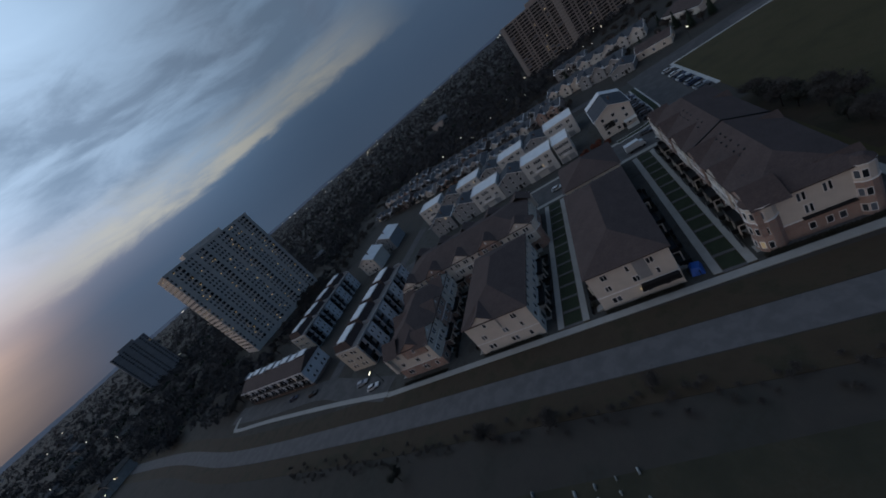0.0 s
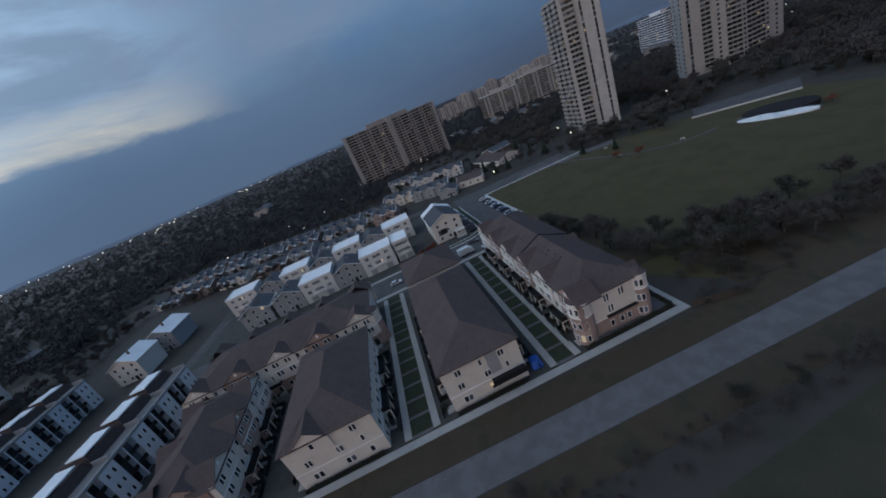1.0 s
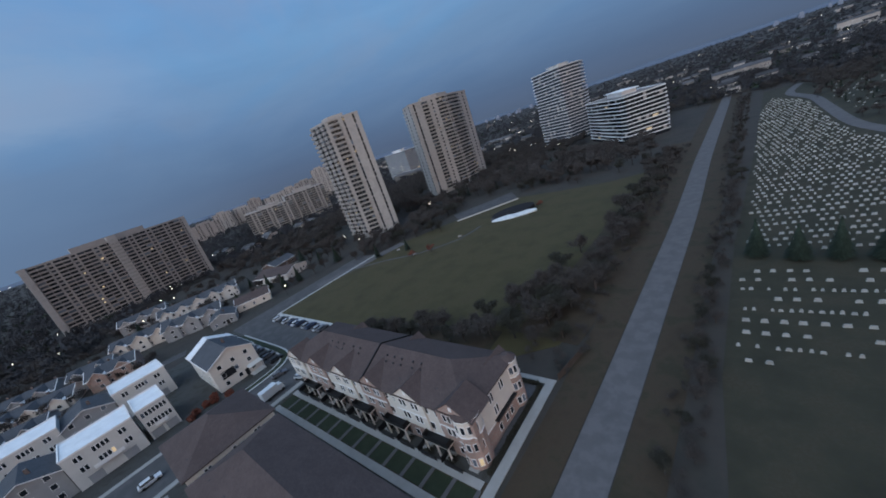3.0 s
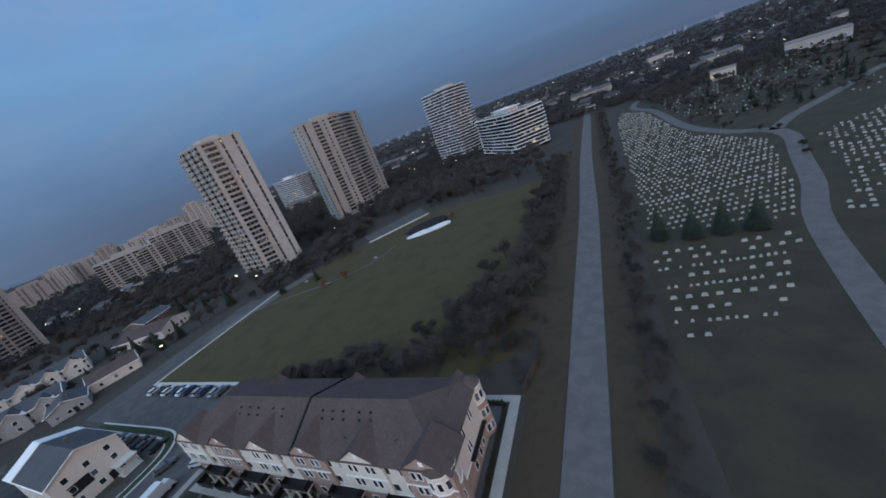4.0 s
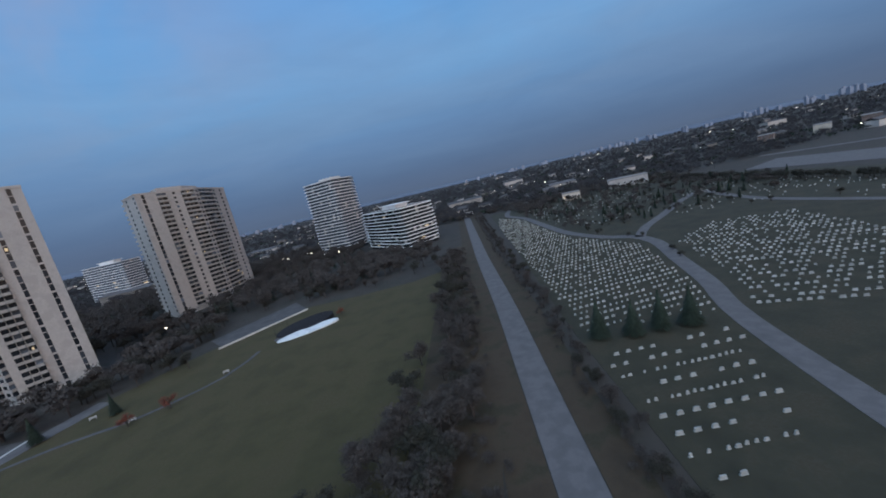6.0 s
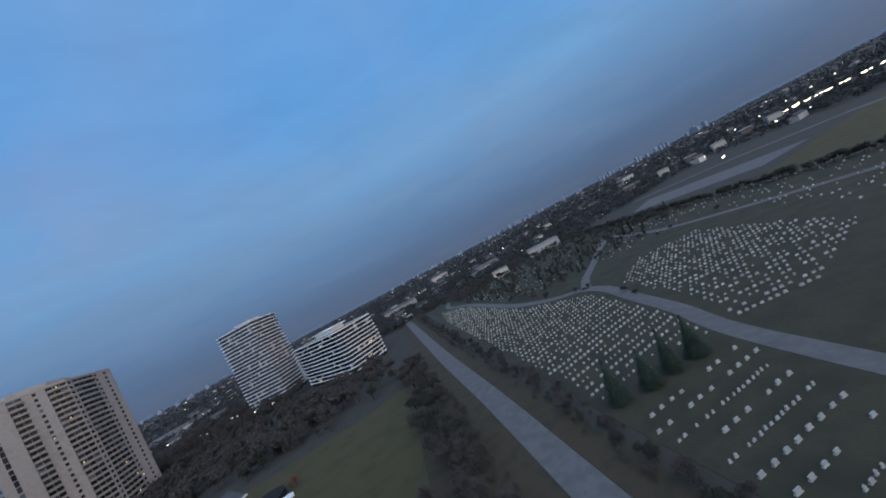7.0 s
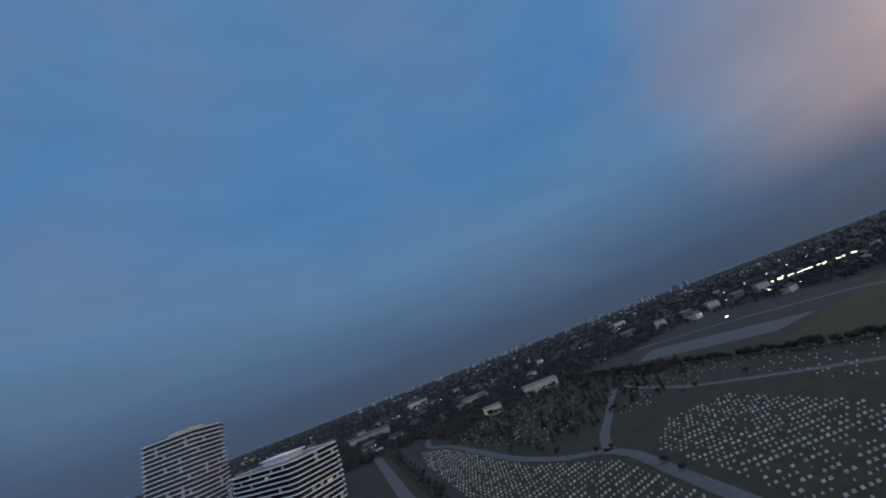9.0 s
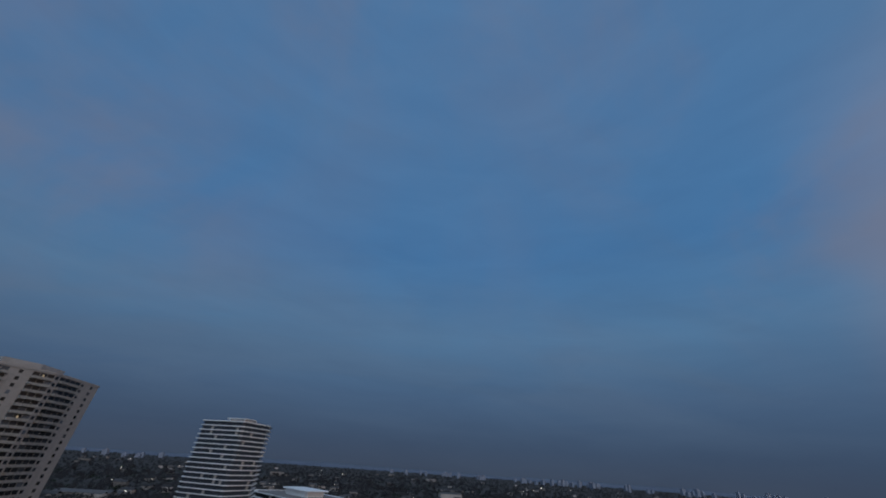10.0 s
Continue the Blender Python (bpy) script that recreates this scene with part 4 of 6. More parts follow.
# grey rows with white roof terraces towards the tall dark block
def terrace_row(x, y, angle, length, depth, high, seed, front=180):
    """A stacked row: flat dark plates for shaded openings between pale panels on its front, a brown slope above, and
    white terraces along the ridge.
    """
    r = random.Random(seed)
    row = thing("terrace_row", "grey stacked townhouse row with white roof terraces", "townhouses", pose(x, y, 0, 0, 0, angle), "grey stacked townhouse rows")
    hl, hd, k = length / 2, depth / 2, 1 if front == 180 else -1
    part("wall", Geo().box(-hl, -hd, 0, hl, hd, high), PANEL, row)
    part("base", Geo().box(-hl - 0.08, -hd - 0.08, 0, hl + 0.08, hd + 0.08, 1.2), DARKBRICK, row)
    prof = [(hd + 0.5, high), (hd - depth * 0.5, high + 2.8), (hd - depth * 0.72, high + 2.8), (-hd - 0.5, high), (-hd - 0.5, high - 0.2), (hd + 0.5, high - 0.2)]
    g = Geo()
    g.v = [(px, k * q, z) for px in (-hl - 0.4, hl + 0.4) for q, z in prof]
    g.f = [tuple(range(6)), tuple(range(11, 5, -1))] + [(i, 6 + i, 6 + (i + 1) % 6, (i + 1) % 6) for i in range(6)]
    part("roof", g, SHINGLE, row, "dark brown roof slope")
    part("eaves_trim", Geo().box(-hl - 0.45, k * (hd + 0.56) - 0.05, high - 0.25, hl + 0.45, k * (hd + 0.56) + 0.05, high + 0.05), TRIM, row, "white eaves trim")
    n = max(3, round(length / 6.6))
    pitch = length / n
    ridge = k * (hd - depth * 0.61)
    for i in range(n):
        s = -hl + (i + 0.5) * pitch
        part("roof_terrace", shared(("terrace", round(pitch, 2), depth), lambda: Geo().box(-pitch / 2 + 0.5, -depth * 0.13, 0, pitch / 2 - 0.5, depth * 0.13, 0.3).mesh("roof_terrace", WHITEROOF)), None, row, "white roof terrace", pose(s, ridge, high + 2.75 + (i % 2) * 0.35))
        part("party_wall", shared(("party", depth), lambda: Geo().box(-0.14, -depth * 0.16, 0, 0.14, depth * 0.16, 1.2).mesh("party_wall", GREYSIDE)), None, row, at=pose(s - pitch / 2, ridge, high + 2.4))
        y0 = k * hd
        for z in (1.6, 5.2):
            for off in (-0.27, 0.12):
                # no real recess: a dark plate on the wall gives its shade
                part("recess", shared(("recess", round(pitch, 1)), lambda: Geo().box(-pitch * 0.16, -0.05, 0, pitch * 0.16, 0.02, 2.5).mesh("recess", GLASS)), None, row, "dark plate for a shaded balcony opening", turned_at(s + off * pitch, y0, z, front))
            balcony(row, s - 0.075 * pitch, y0, z - 0.1, front, round(pitch * 0.72, 2), 0.9)
            part("panel", shared(("fin", round(pitch, 1)), lambda: Geo().box(-pitch * 0.11, -0.35, 0, pitch * 0.11, 0.02, 3.1).mesh("panel", PANEL)), None, row, at=turned_at(s + (0.4 if front == 0 else -0.4) * pitch, y0, z - 0.3, front))
            window(row, s + (0.4 if front == 0 else -0.4) * pitch, y0 + k * 0.36, z + 0.5, front, 0.9, 1.4, r.random() < 0.03)
    for side, x0 in ((90, hl), (-90, -hl)):
        for z in (2.0, 5.6):
            for s in (-0.62, -0.3, 0.3, 0.62):
                window(row, x0, s * hd, z, side, 1.0, 1.5)
        part("gable_end", Geo().face((x0 * 1.002, k * hd, high), (x0 * 1.002, k * (hd - depth * 0.5), high + 2.7), (x0 * 1.002, k * (hd - depth * 0.72), high + 2.7), (x0 * 1.002, -k * hd, high)), PANEL, row)
    return row


terrace_row(-63.5, -159.5, 81.2, 54, 13, 8.6, 1, 0)


def stacked_row(x, y, angle, length, depth, high, seed):
    """A flat-roofed stacked row whose +y front alternates proud panels with deep balcony recesses; a brown attic with white terraces stands back on the roof."""
    r = random.Random(seed)
    row = thing("stacked_row", "pale grey stacked townhouses with dark balcony recesses and white terraces", "townhouses", pose(x, y, 0, 0, 0, angle), "flat-roofed stacked rows")
    hl, hd = length / 2, depth / 2
    back = hd - 1.5
    part("wall", Geo().box(-hl, -hd, 0, hl, back, high), PANEL, row)
    part("roof_deck", Geo().box(-hl, -hd, high + 0.004, hl, hd, high + 0.2), GREYCON, row, "dark grey roof deck")
    n = round(length / 10.6)
    pitch = length / n
    wide, gap = pitch * 0.42, pitch * 0.58
    storey = high / 3
    for i in range(n):
        s = -hl + i * pitch
        part("panel", shared(("bay_panel", round(wide, 2), high), lambda: Geo().box(0, 0, 0, wide, 1.5, high).mesh("panel", PANEL)), None, row, at=pose(s, back + 0.002, 0))
        for z in (0.9, storey + 0.8, 2 * storey + 0.8):
            for off in (0.3, 0.7):
                window(row, s + off * wide, hd + 0.002, z, 180, 0.8, 1.5, r.random() < 0.02)
        part("divider", shared(("divider", high), lambda: Geo().box(-0.18, 0, 0, 0.18, 1.4, high).mesh("divider", PANEL)), None, row, at=pose(s + wide + gap / 2, back + 0.002, 0))
        for f in range(3):
            z = f * storey
            for off in (0.25, 0.75):
                part("glazed_door", shared(("glazed", round(gap, 2)), lambda: Geo().box(-gap * 0.2, 0, 0, gap * 0.2, 0.06, 2.5).box(-0.05, 0.06, 0, 0.05, 0.1, 2.5).mesh("glazed_door", GLASS)), None, row, at=pose(s + wide + off * gap, back + 0.002, z + 0.25))
            if f:
                part("balcony", shared(("stack_balcony", round(gap, 2)), lambda: Geo().box(0, 0, -0.12, gap, 1.3, 0.14).box(0, 1.24, 0.14, gap, 1.3, 1.05).mesh("balcony", BLACK)), None, row, "dark recessed balcony", pose(s + wide, back + 0.004, z))
        part("attic", shared(("attic", round(pitch, 2), depth), lambda: Geo().prism([(0.2, -hd + 0.4), (pitch - 0.2, -hd + 0.4), (pitch - 0.2, hd - 4.6), (0.2, hd - 4.6)], 0, 2.5, [(0.9, -hd + 1.0), (pitch - 0.9, -hd + 1.0), (pitch - 0.9, hd - 5.4), (0.9, hd - 5.4)]).mesh("attic", SHINGLE)), None, row, "brown shingled attic", pose(s, 0, high + 0.2))
        for j in (0, 1):
            part("roof_terrace", shared(("white_deck", round(pitch, 2), depth), lambda: Geo().box(0, -2.3, 0, pitch * 0.40, 2.3, 0.3).mesh("roof_terrace", WHITEROOF)), None, row, "white roof terrace", pose(s + 0.9 + j * pitch * 0.44, -1.6 + (0.9 if j else 0.0), high + 2.7 + 0.45 * j))
        part("party_wall", shared(("deck_wall",), lambda: Geo().box(-0.12, 0, 0, 0.12, 4.2, 1.3).mesh("party_wall", GREYSIDE)), None, row, at=pose(s, hd - 4.4, high + 0.2))
    part("parapet", Geo().box(-hl - 0.1, hd - 0.2, high + 0.204, hl + 0.1, hd + 0.1, high + 0.8), GREYSIDE, row)
    for side, x0 in ((90, hl), (-90, -hl)):
        part("end_wall", Geo().box(min(x0, x0 * 1.012), -hd + 0.1, 0, max(x0, x0 * 1.012), hd - 1.6, high - 0.3), TAN, row, "tan rendered end wall")
        for z in (1.4, storey + 1.0, 2 * storey + 1.0):
            for u in (-0.62, -0.38, 0.12, 0.36):
                window(row, x0 * 1.012, u * hd, z, side, 1.0, 1.5)
    return row


stacked_row(-105, -152.5, -8, 47, 14, 10.2, 2)
stacked_row(-70, -98, -8.3, 44, 14, 10.2, 3)
gable_house(pose(-137, -130, 0, 0, 0, -8), 7, 6, 8.4, 3.2, STUCCO, WHITEROOF, "cream gabled house with a pale roof beside the grey rows", 61, group="houses by the grey rows")
gable_house(pose(-156, -124, 0, 0, 0, -8), 8, 6.5, 8.4, 3.2, GREYSIDE, WHITEROOF, "grey gabled house with a pale roof", 62, group="houses by the grey rows")
solid("drive", strip(smooth_line([(-33, -84), (-41, -108), (-47, -125), (-52, -165), (-58, -200)]), 4.5, 0.0, 0.09), ASPHALT, "asphalt drive in front of the grey rows", "road", kind="structure")
solid("drive", strip(smooth_line([(-46, -122), (-80, -116), (-120, -104), (-150, -98)]), 3.2, 0.0, 0.085), ASPHALT, "asphalt lane between the grey rows", "road", kind="structure")
solid("pavement", strip(smooth_line([(-30.8, -84.2), (-34, -100), (-37.6, -120), (-44, -160), (-47.6, -188), (-50, -193), (-56, -195)], 3.0), 0.9, 0.0, 0.14), CONCRETE, "pale concrete pavement along the verge", "pavement", kind="structure")

# the nearer streets to the west: short terraces with cross gables, and low houses by the park
def gabled_terrace(at, units, unit, depth, eave, wall, label, seed, group):
    """A terrace along its y axis: one long roof, and over each unit a smaller gable that faces +x."""
    r = random.Random(seed)
    h = thing("terrace", label, "townhouses", at, group)
    hl, hd, rise = units * unit / 2, depth / 2, depth * 0.24
    part("wall", gable_walls(hd, hl, eave, rise, "y"), wall, h)
    part("roof", gable_roof(-hd, -hl, hd, hl, eave, rise, along="y"), GREYSHINGLE, h)
    part("fascia", gable_roof(-hd, -hl, hd, hl, eave - 0.12, rise, over=0.68, along="y"), TRIM, h, "white eaves trim")
    for i in range(units):
        y = -hl + (i + 0.5) * unit
        wide, out = unit * r.uniform(0.26, 0.36), r.uniform(0.5, 1.3)
        top = wide * 0.95
        bay = part("bay", shared(("bay", round(wide, 1), round(out, 1), eave, depth, wall.name), lambda: Geo().prism([(0, -wide), (hd + out, -wide), (hd + out, wide), (0, wide)], 0.02, eave + 0.1).face((hd + out, -wide, eave + 0.1), (hd + out, wide, eave + 0.1), (hd + out, 0, eave + 0.1 + top)).mesh("bay", wall)), None, h, at=pose(0, y, 0))
        part("gable", gable_roof(0.2, -wide, hd + out, wide, eave + 0.14, top, over=0.3), GREYSHINGLE, bay)
        part("gable_trim", gable_roof(0.2, -wide, hd + out, wide, eave + 0.02, top, over=0.5), TRIM, bay, "white gable trim")
        for z in ((1.0, 3.7) if eave > 5 else (1.0,)):
            window(h, hd + out, y, z, 90, 1.4, 1.4, r.random() < 0.015)
            window(h, hd, y + unit * 0.38, z, 90, 1.0, 1.4, r.random() < 0.01)
        part("chimney", shared(("flue",), lambda: Geo().box(-0.35, -0.35, 0, 0.35, 0.35, 1.8).mesh("chimney", DARKBRICK)), None, h, at=pose(-hd * 0.3, y + unit * 0.4, eave + rise * 0.55))
    return h


rnd = random.Random(77)
for x, y, ang, units, unit, depth, eave, wall, label in (
        (-240, 45, -23.5, 5, 8.2, 12, 5.8, WHITESIDE, "long white townhouse terrace with grey gables"),
        (-204, 30, -29, 3, 8.6, 12, 5.8, GREYSIDE, "grey-roofed white-trimmed terrace near the car park"),
        (-222, 12, -26, 3, 8.2, 11, 5.6, STUCCO, "cream terrace with white gables behind the large house")):
    gabled_terrace(pose(x, y, 0, 0, 0, ang), units, unit, depth, eave, wall, label, int(-x + y), "terraces by the park")
for i, (x, y, ang, ha, hb, wall, roof, label) in enumerate((
        (-185, 36, -25, 6, 5.5, GREYSIDE, GREYSHINGLE, "grey house with a white porch front at the street corner"),
        (-188, 53, 62, 8, 5.5, STUCCO, SHINGLE, "small tan house with a brown roof"),
        (-212, 83, 15, 14, 9, STUCCO, SHINGLE, "low pale brick house with a wide brown roof"),
        (-240, 98, 100, 9, 7, DARKBRICK, GREYSHINGLE, "low brick house among bare trees"))):
    gable_house(pose(x, y, 0, 0, 0, ang), ha, hb, 3.8, 2.6, wall, roof, label, 200 + i, group="houses by the park")
k = 0
walls = [GREYSIDE, DARKBRICK, STUCCO, BRICK, GREYSIDE]
ALONG, ACROSS = Vector((0.40, 0.917)), Vector((-0.917, 0.40))
for line in range(6):
    start = Vector((-184, -34)) + ACROSS * line * 21.5
    s = -150 + rnd.uniform(-4, 4)
    while s < 46 - line * 6:
        units = rnd.choice((2, 3, 3, 4))
        long = units * 8.0
        p = start + ALONG * (s + long / 2)
        if (line < 3 or s > 0) and p.x < -170 - abs(p.y + 60) * 0.05 and p.y > -190 and not (p.x > -260 and p.y > -2):
            gabled_terrace(pose(p.x, p.y, 0, 0, 0, -23.5 + rnd.uniform(-4, 4)), units, 8.0, rnd.uniform(10, 11.5), rnd.choice((3.6, 5.6, 5.8)), walls[k % 5], "suburban terrace with a grey shingle roof and white eaves", 300 + k, "suburban terraces")
        s += long + rnd.uniform(3, 6)
        k += 1
for off in (10.8, 53.8, 96.8):
    p, q = Vector((-184, -34)) + ACROSS * off - ALONG * 150, Vector((-184, -34)) + ACROSS * off + ALONG * 48
    solid("street", strip([tuple(p), tuple(q)], 3.2, 0.0, 0.08), ASPHALT, "suburban street between house rows", "street", kind="structure")
solid("park_lane", strip([(-154, 70), (-150, 82), (-137, 119)], 3.6, 0.0, 0.085), TRACK, "pale paved lane along the park's edge", "road", kind="structure")


# ---- cars ----
def car(at, paint, label, van=False):
    c = thing("car", label, "car", at, "parked cars")
    g = Geo()
    prof = [(-2.2, 0.35), (2.2, 0.35), (2.25, 0.75), (1.3, 0.92), (-2.1, 0.98), (-2.25, 0.7)]
    k = len(g.v)
    for y in (-0.88, 0.88):
        g.v += [(x, y, z) for x, z in prof]
    g.f += [(k, k + 1, k + 2, k + 3, k + 4, k + 5), tuple(k + 6 + i for i in (5, 4, 3, 2, 1, 0))] + [(k + i, k + 6 + i, k + 6 + (i + 1) % 6, k + (i + 1) % 6) for i in range(6)]
    part("body", shared(("body", paint.name), lambda: g.mesh("body", paint)), None, c)
    top = 1.95 if van else 1.45
    part("cabin", shared(("cabin", van), lambda: Geo().prism([(-1.9, -0.8), (0.95, -0.8), (0.95, 0.8), (-1.9, 0.8)], 0.95, top - 0.05, [(-1.6 if not van else -1.85, -0.64), (0.3, -0.64), (0.3, 0.64), (-1.6 if not van else -1.85, 0.64)]).mesh("cabin", GLASS)), None, c)
    part("roof", shared(("roof", van, paint.name), lambda: Geo().box(-1.6 if not van else -1.85, -0.66, top - 0.05, 0.32, 0.66, top).mesh("roof", paint)), None, c)
    for x in (-1.4, 1.4):
        for y in (-0.8, 0.8):
            part("wheel", shared(("wheel",), lambda: Geo().tube((0, -0.11, 0), (0, 0.11, 0), 0.33, 0.33, 12).mesh("wheel", TYRE)), None, c, at=pose(x, y, 0.33))
    return c


names = ["white", "silver", "black", "dark blue", "grey"]
spots = [(-70, -22, 90), (-68, -34, 90), (-75, 12, 75), (-65, 14.2, 24), (-76, -45, 90), (-68, -58, 90)]
spots += [(-84.5 - i * 2.8, 33.4, 92) for i in range(14) if i not in (2, 5, 9, 12)]
spots += [(-86 - i * 3.0, 16.1, 88) for i in range(12) if i not in (1, 4, 8)]
for i, (a, b, ang) in enumerate(spots):
    p = 0 if i == 3 else (i * 7 + i // 3) % 5
    car(estate(a, b, 0.09, ang), PAINTS[p], names[p] + " car parked on the asphalt")
for i in range(26):
    q = Vector((-184, -34)) + ACROSS * ((10.8, 53.8)[i % 2] + (1.9 if i % 4 < 2 else -1.9)) + ALONG * (-110 + i * 5.6)
    p = (i * 3) % 5
    car(pose(q.x, q.y, 0.08, 0, 0, 66.5), PAINTS[p], names[p] + " car parked at the kerb of a suburban street")
for i, (x, y) in enumerate(((-36, -92), (-40, -99), (-47, -131), (-50, -146))):
    car(pose(x, y, 0.09, 0, 0, 100), PAINTS[i], names[i] + " car parked on the drive by the grey rows")


truck = thing("box_truck", "small white box truck standing in the estate street", "truck", estate(-67.0, 6.8, 0.08, 96))
part("cargo_box", Geo().box(-3.4, -1.05, 0.85, 1.1, 1.05, 3.0).box(-3.44, -1.09, 2.98, 1.14, 1.09, 3.08), PAINTS[0], truck, "white cargo box")
part("cab", Geo().prism([(1.16, -0.98), (2.9, -0.98), (2.9, 0.98), (1.16, 0.98)], 0.5, 2.2, [(1.16, -0.9), (2.35, -0.9), (2.35, 0.9), (1.16, 0.9)]), PAINTS[0], truck)
part("windscreen", Geo().prism([(2.68, -0.84), (2.80, -0.84), (2.80, 0.84), (2.68, 0.84)], 1.35, 2.1, [(2.36, -0.8), (2.46, -0.8), (2.46, 0.8), (2.36, 0.8)]), GLASS, truck)
part("chassis", Geo().box(-3.3, -0.5, 0.45, 2.6, 0.5, 0.84), BLACK, truck)
for x in (-2.2, 2.0):
    for y in (-0.92, 0.92):
        part("wheel", Geo().tube((x, y - 0.14, 0.42), (x, y + 0.14, 0.42), 0.42, 0.42, 14), TYRE, truck)


# ---- tall buildings ----
def facade_points(p, q, count):
    """Places along a wall from p to q, with the turn of a part that faces out of it."""
    (x0, y0), (x1, y1) = p, q
    ang = math.degrees(math.atan2(y1 - y0, x1 - x0))
    return [(x0 + (x1 - x0) * (i + 0.5) / count, y0 + (y1 - y0) * (i + 0.5) / count, ang) for i in range(count)], math.hypot(x1 - x0, y1 - y0) / count


def add_rows(geo, x, y, ang, z, wide, high, out=0.05):
    """One flat window on a wall, added to a joined mesh."""
    c, s = math.cos(radians(ang)), math.sin(radians(ang))
    nx, ny = s * out, -c * out
    h = wide / 2
    a, b = (x - c * h, y - s * h), (x + c * h, y + s * h)
    geo.prism([a, (a[0] + nx, a[1] + ny), (b[0] + nx, b[1] + ny), b], z, z + high)


def tower(name, label, poly, high, floors, walls, skin, seed, lit=0.05, crown=None, group="apartment towers"):
    """A block over a polygon (anticlockwise). walls: per wall (bays, kind): b balcony, w window, s a tall strip, p plain, in a repeating pattern."""
    r = random.Random(seed)
    cx, cy = sum(p[0] for p in poly) / len(poly), sum(p[1] for p in poly) / len(poly)
    local = [(x - cx, y - cy) for x, y in poly]
    t = thing(name, label, "tower block", pose(cx, cy, 0), group)
    part("body", Geo().prism(local, 0, high), skin, t)
    part("parapet", Geo().prism([(x * 1.01, y * 1.01) for x, y in local], high + 0.004, high + 1.0), skin, t)
    part("penthouse", Geo().prism([(x * 0.45, y * 0.45) for x, y in local], high + 1.01, high + 4.5), skin, t)
    step = high / floors
    dark, glow2 = Geo(), Geo()
    for (p, q), (bays, pattern) in zip(zip(local, local[1:] + local[:1]), walls):
        if not bays:
            continue
        pts, wide = facade_points(p, q, bays)
        for i, (x, y, ang) in enumerate(pts):
            kind = pattern[i % len(pattern)]
            if kind == "p":
                continue
            if kind == "s":
                for f in range(floors):
                    add_rows(dark, x, y, ang, f * step + 0.3, wide * 0.56, step - (0.30 if f % 4 else 0.8), 0.06)
                    if r.random() < lit * 2:
                        add_rows(glow2, x, y, ang, f * step + 1.0, wide * 0.36, step * 0.42, 0.09)
                continue
            for f in range(1, floors):
                z = f * step
                if kind == "b":
                    # flat dark panel on the wall stands in for the balcony recess's shade
                    add_rows(dark, x, y, ang, z + 0.10, wide * 0.92, step * 0.86, 0.04)
                    if r.random() < lit:
                        add_rows(glow2, x, y, ang, z + 0.95, wide * 0.26, step * 0.34, 0.08)
                    mesh = shared(("slab", round(wide, 1), skin.name), lambda: Geo().box(-wide * 0.47, -1.5, -0.16, wide * 0.47, 0, 0.08).box(-wide * 0.47, -1.5, 0.08, wide * 0.47, -1.4, 0.95).box(-wide * 0.47, -1.4, 0.08, -wide * 0.47 + 0.12, 0, 0.95).box(wide * 0.47 - 0.12, -1.4, 0.08, wide * 0.47, 0, 0.95).mesh("balcony", CONCRETE if skin is TOWERCON else skin))
                    part("balcony", mesh, None, t, at=turned_at(x, y, z, ang))
                else:
                    add_rows(dark, x, y, ang, z + 0.9, wide * (0.5 if kind == "w" else 0.8), step * 0.5, 0.05)
                    if r.random() < lit:
                        add_rows(glow2, x, y, ang, z + 1.0, wide * r.uniform(0.2, 0.4), step * r.uniform(0.2, 0.4), 0.09)
    if dark.v:
        tagged(part("glazing", dark, GLASS, t, "dark apartment windows and dark panels for shaded balcony recesses"), kind="stuff")
    if glow2.v:
        tagged(part("lit_glazing", glow2, LIT, t, "a scatter of lit windows"), kind="stuff")
    return t


tower("apartment_tower", "tall beige concrete apartment tower with balcony stacks", [(-226, 160), (-204, 140), (-185, 137.5), (-168.5, 152.5), (-186, 167), (-204, 176), (-226, 172)], 78.5, 27,
      [(7, "wbpwbwb"), (6, "wbwbwb"), (10, "pbbbpsppsp"), (0, "p"), (8, "wb"), (8, "wb"), (3, "pwp")], TOWERCON, 1, 0.03)
tower("apartment_tower", "tall beige concrete apartment tower with stepped balconies", [(-207, 243), (-189, 230), (-171, 258), (-171, 294), (-206, 300)], 78.5, 27,
      [(5, "pwppw"), (12, "psppbbpwpbbb"), (9, "wbbbbwpwp"), (8, "wb"), (8, "wb")], TOWERCON, 2, 0.02)
slab = tower("apartment_slab", "long brown concrete apartment slab with rows of balconies", [(-394, -4), (-376, -5), (-370, 48), (-370, 100), (-389, 101)], 54, 19,
             [(4, "p"), (12, "wbbwbb"), (12, "bbwbbw"), (4, "p"), (0, "p")], BLOCKBRICK, 3, 0.03)
part("end_wall", Geo().box(12.0, -53, 0, 14.0, -49, 55.4), TOWERCON, slab, "pale concrete end wall", pose(-8, 0, 0))
part("stair_tower", Geo().box(10.0, -3, 0, 14.5, 3, 58), TOWERCON, slab, "pale concrete stair tower", pose(-3.5, 0, 0))
part("end_wall", Geo().box(12.0, 51, 0, 14.5, 54, 55), TOWERCON, slab, "pale concrete end wall", pose(-4.5, -1.5, 0))
tower("apartment_block", "tall grey-brown apartment block with balconies and scattered lit windows", [(-123.5, -247.5), (-189, -223.5), (-197, -245), (-131.5, -269)], 77, 24,
      [(30, "wpwwbpww"), (8, "wpw"), (0, "p"), (6, "w")], GREYSKIN, 5, 0.13)


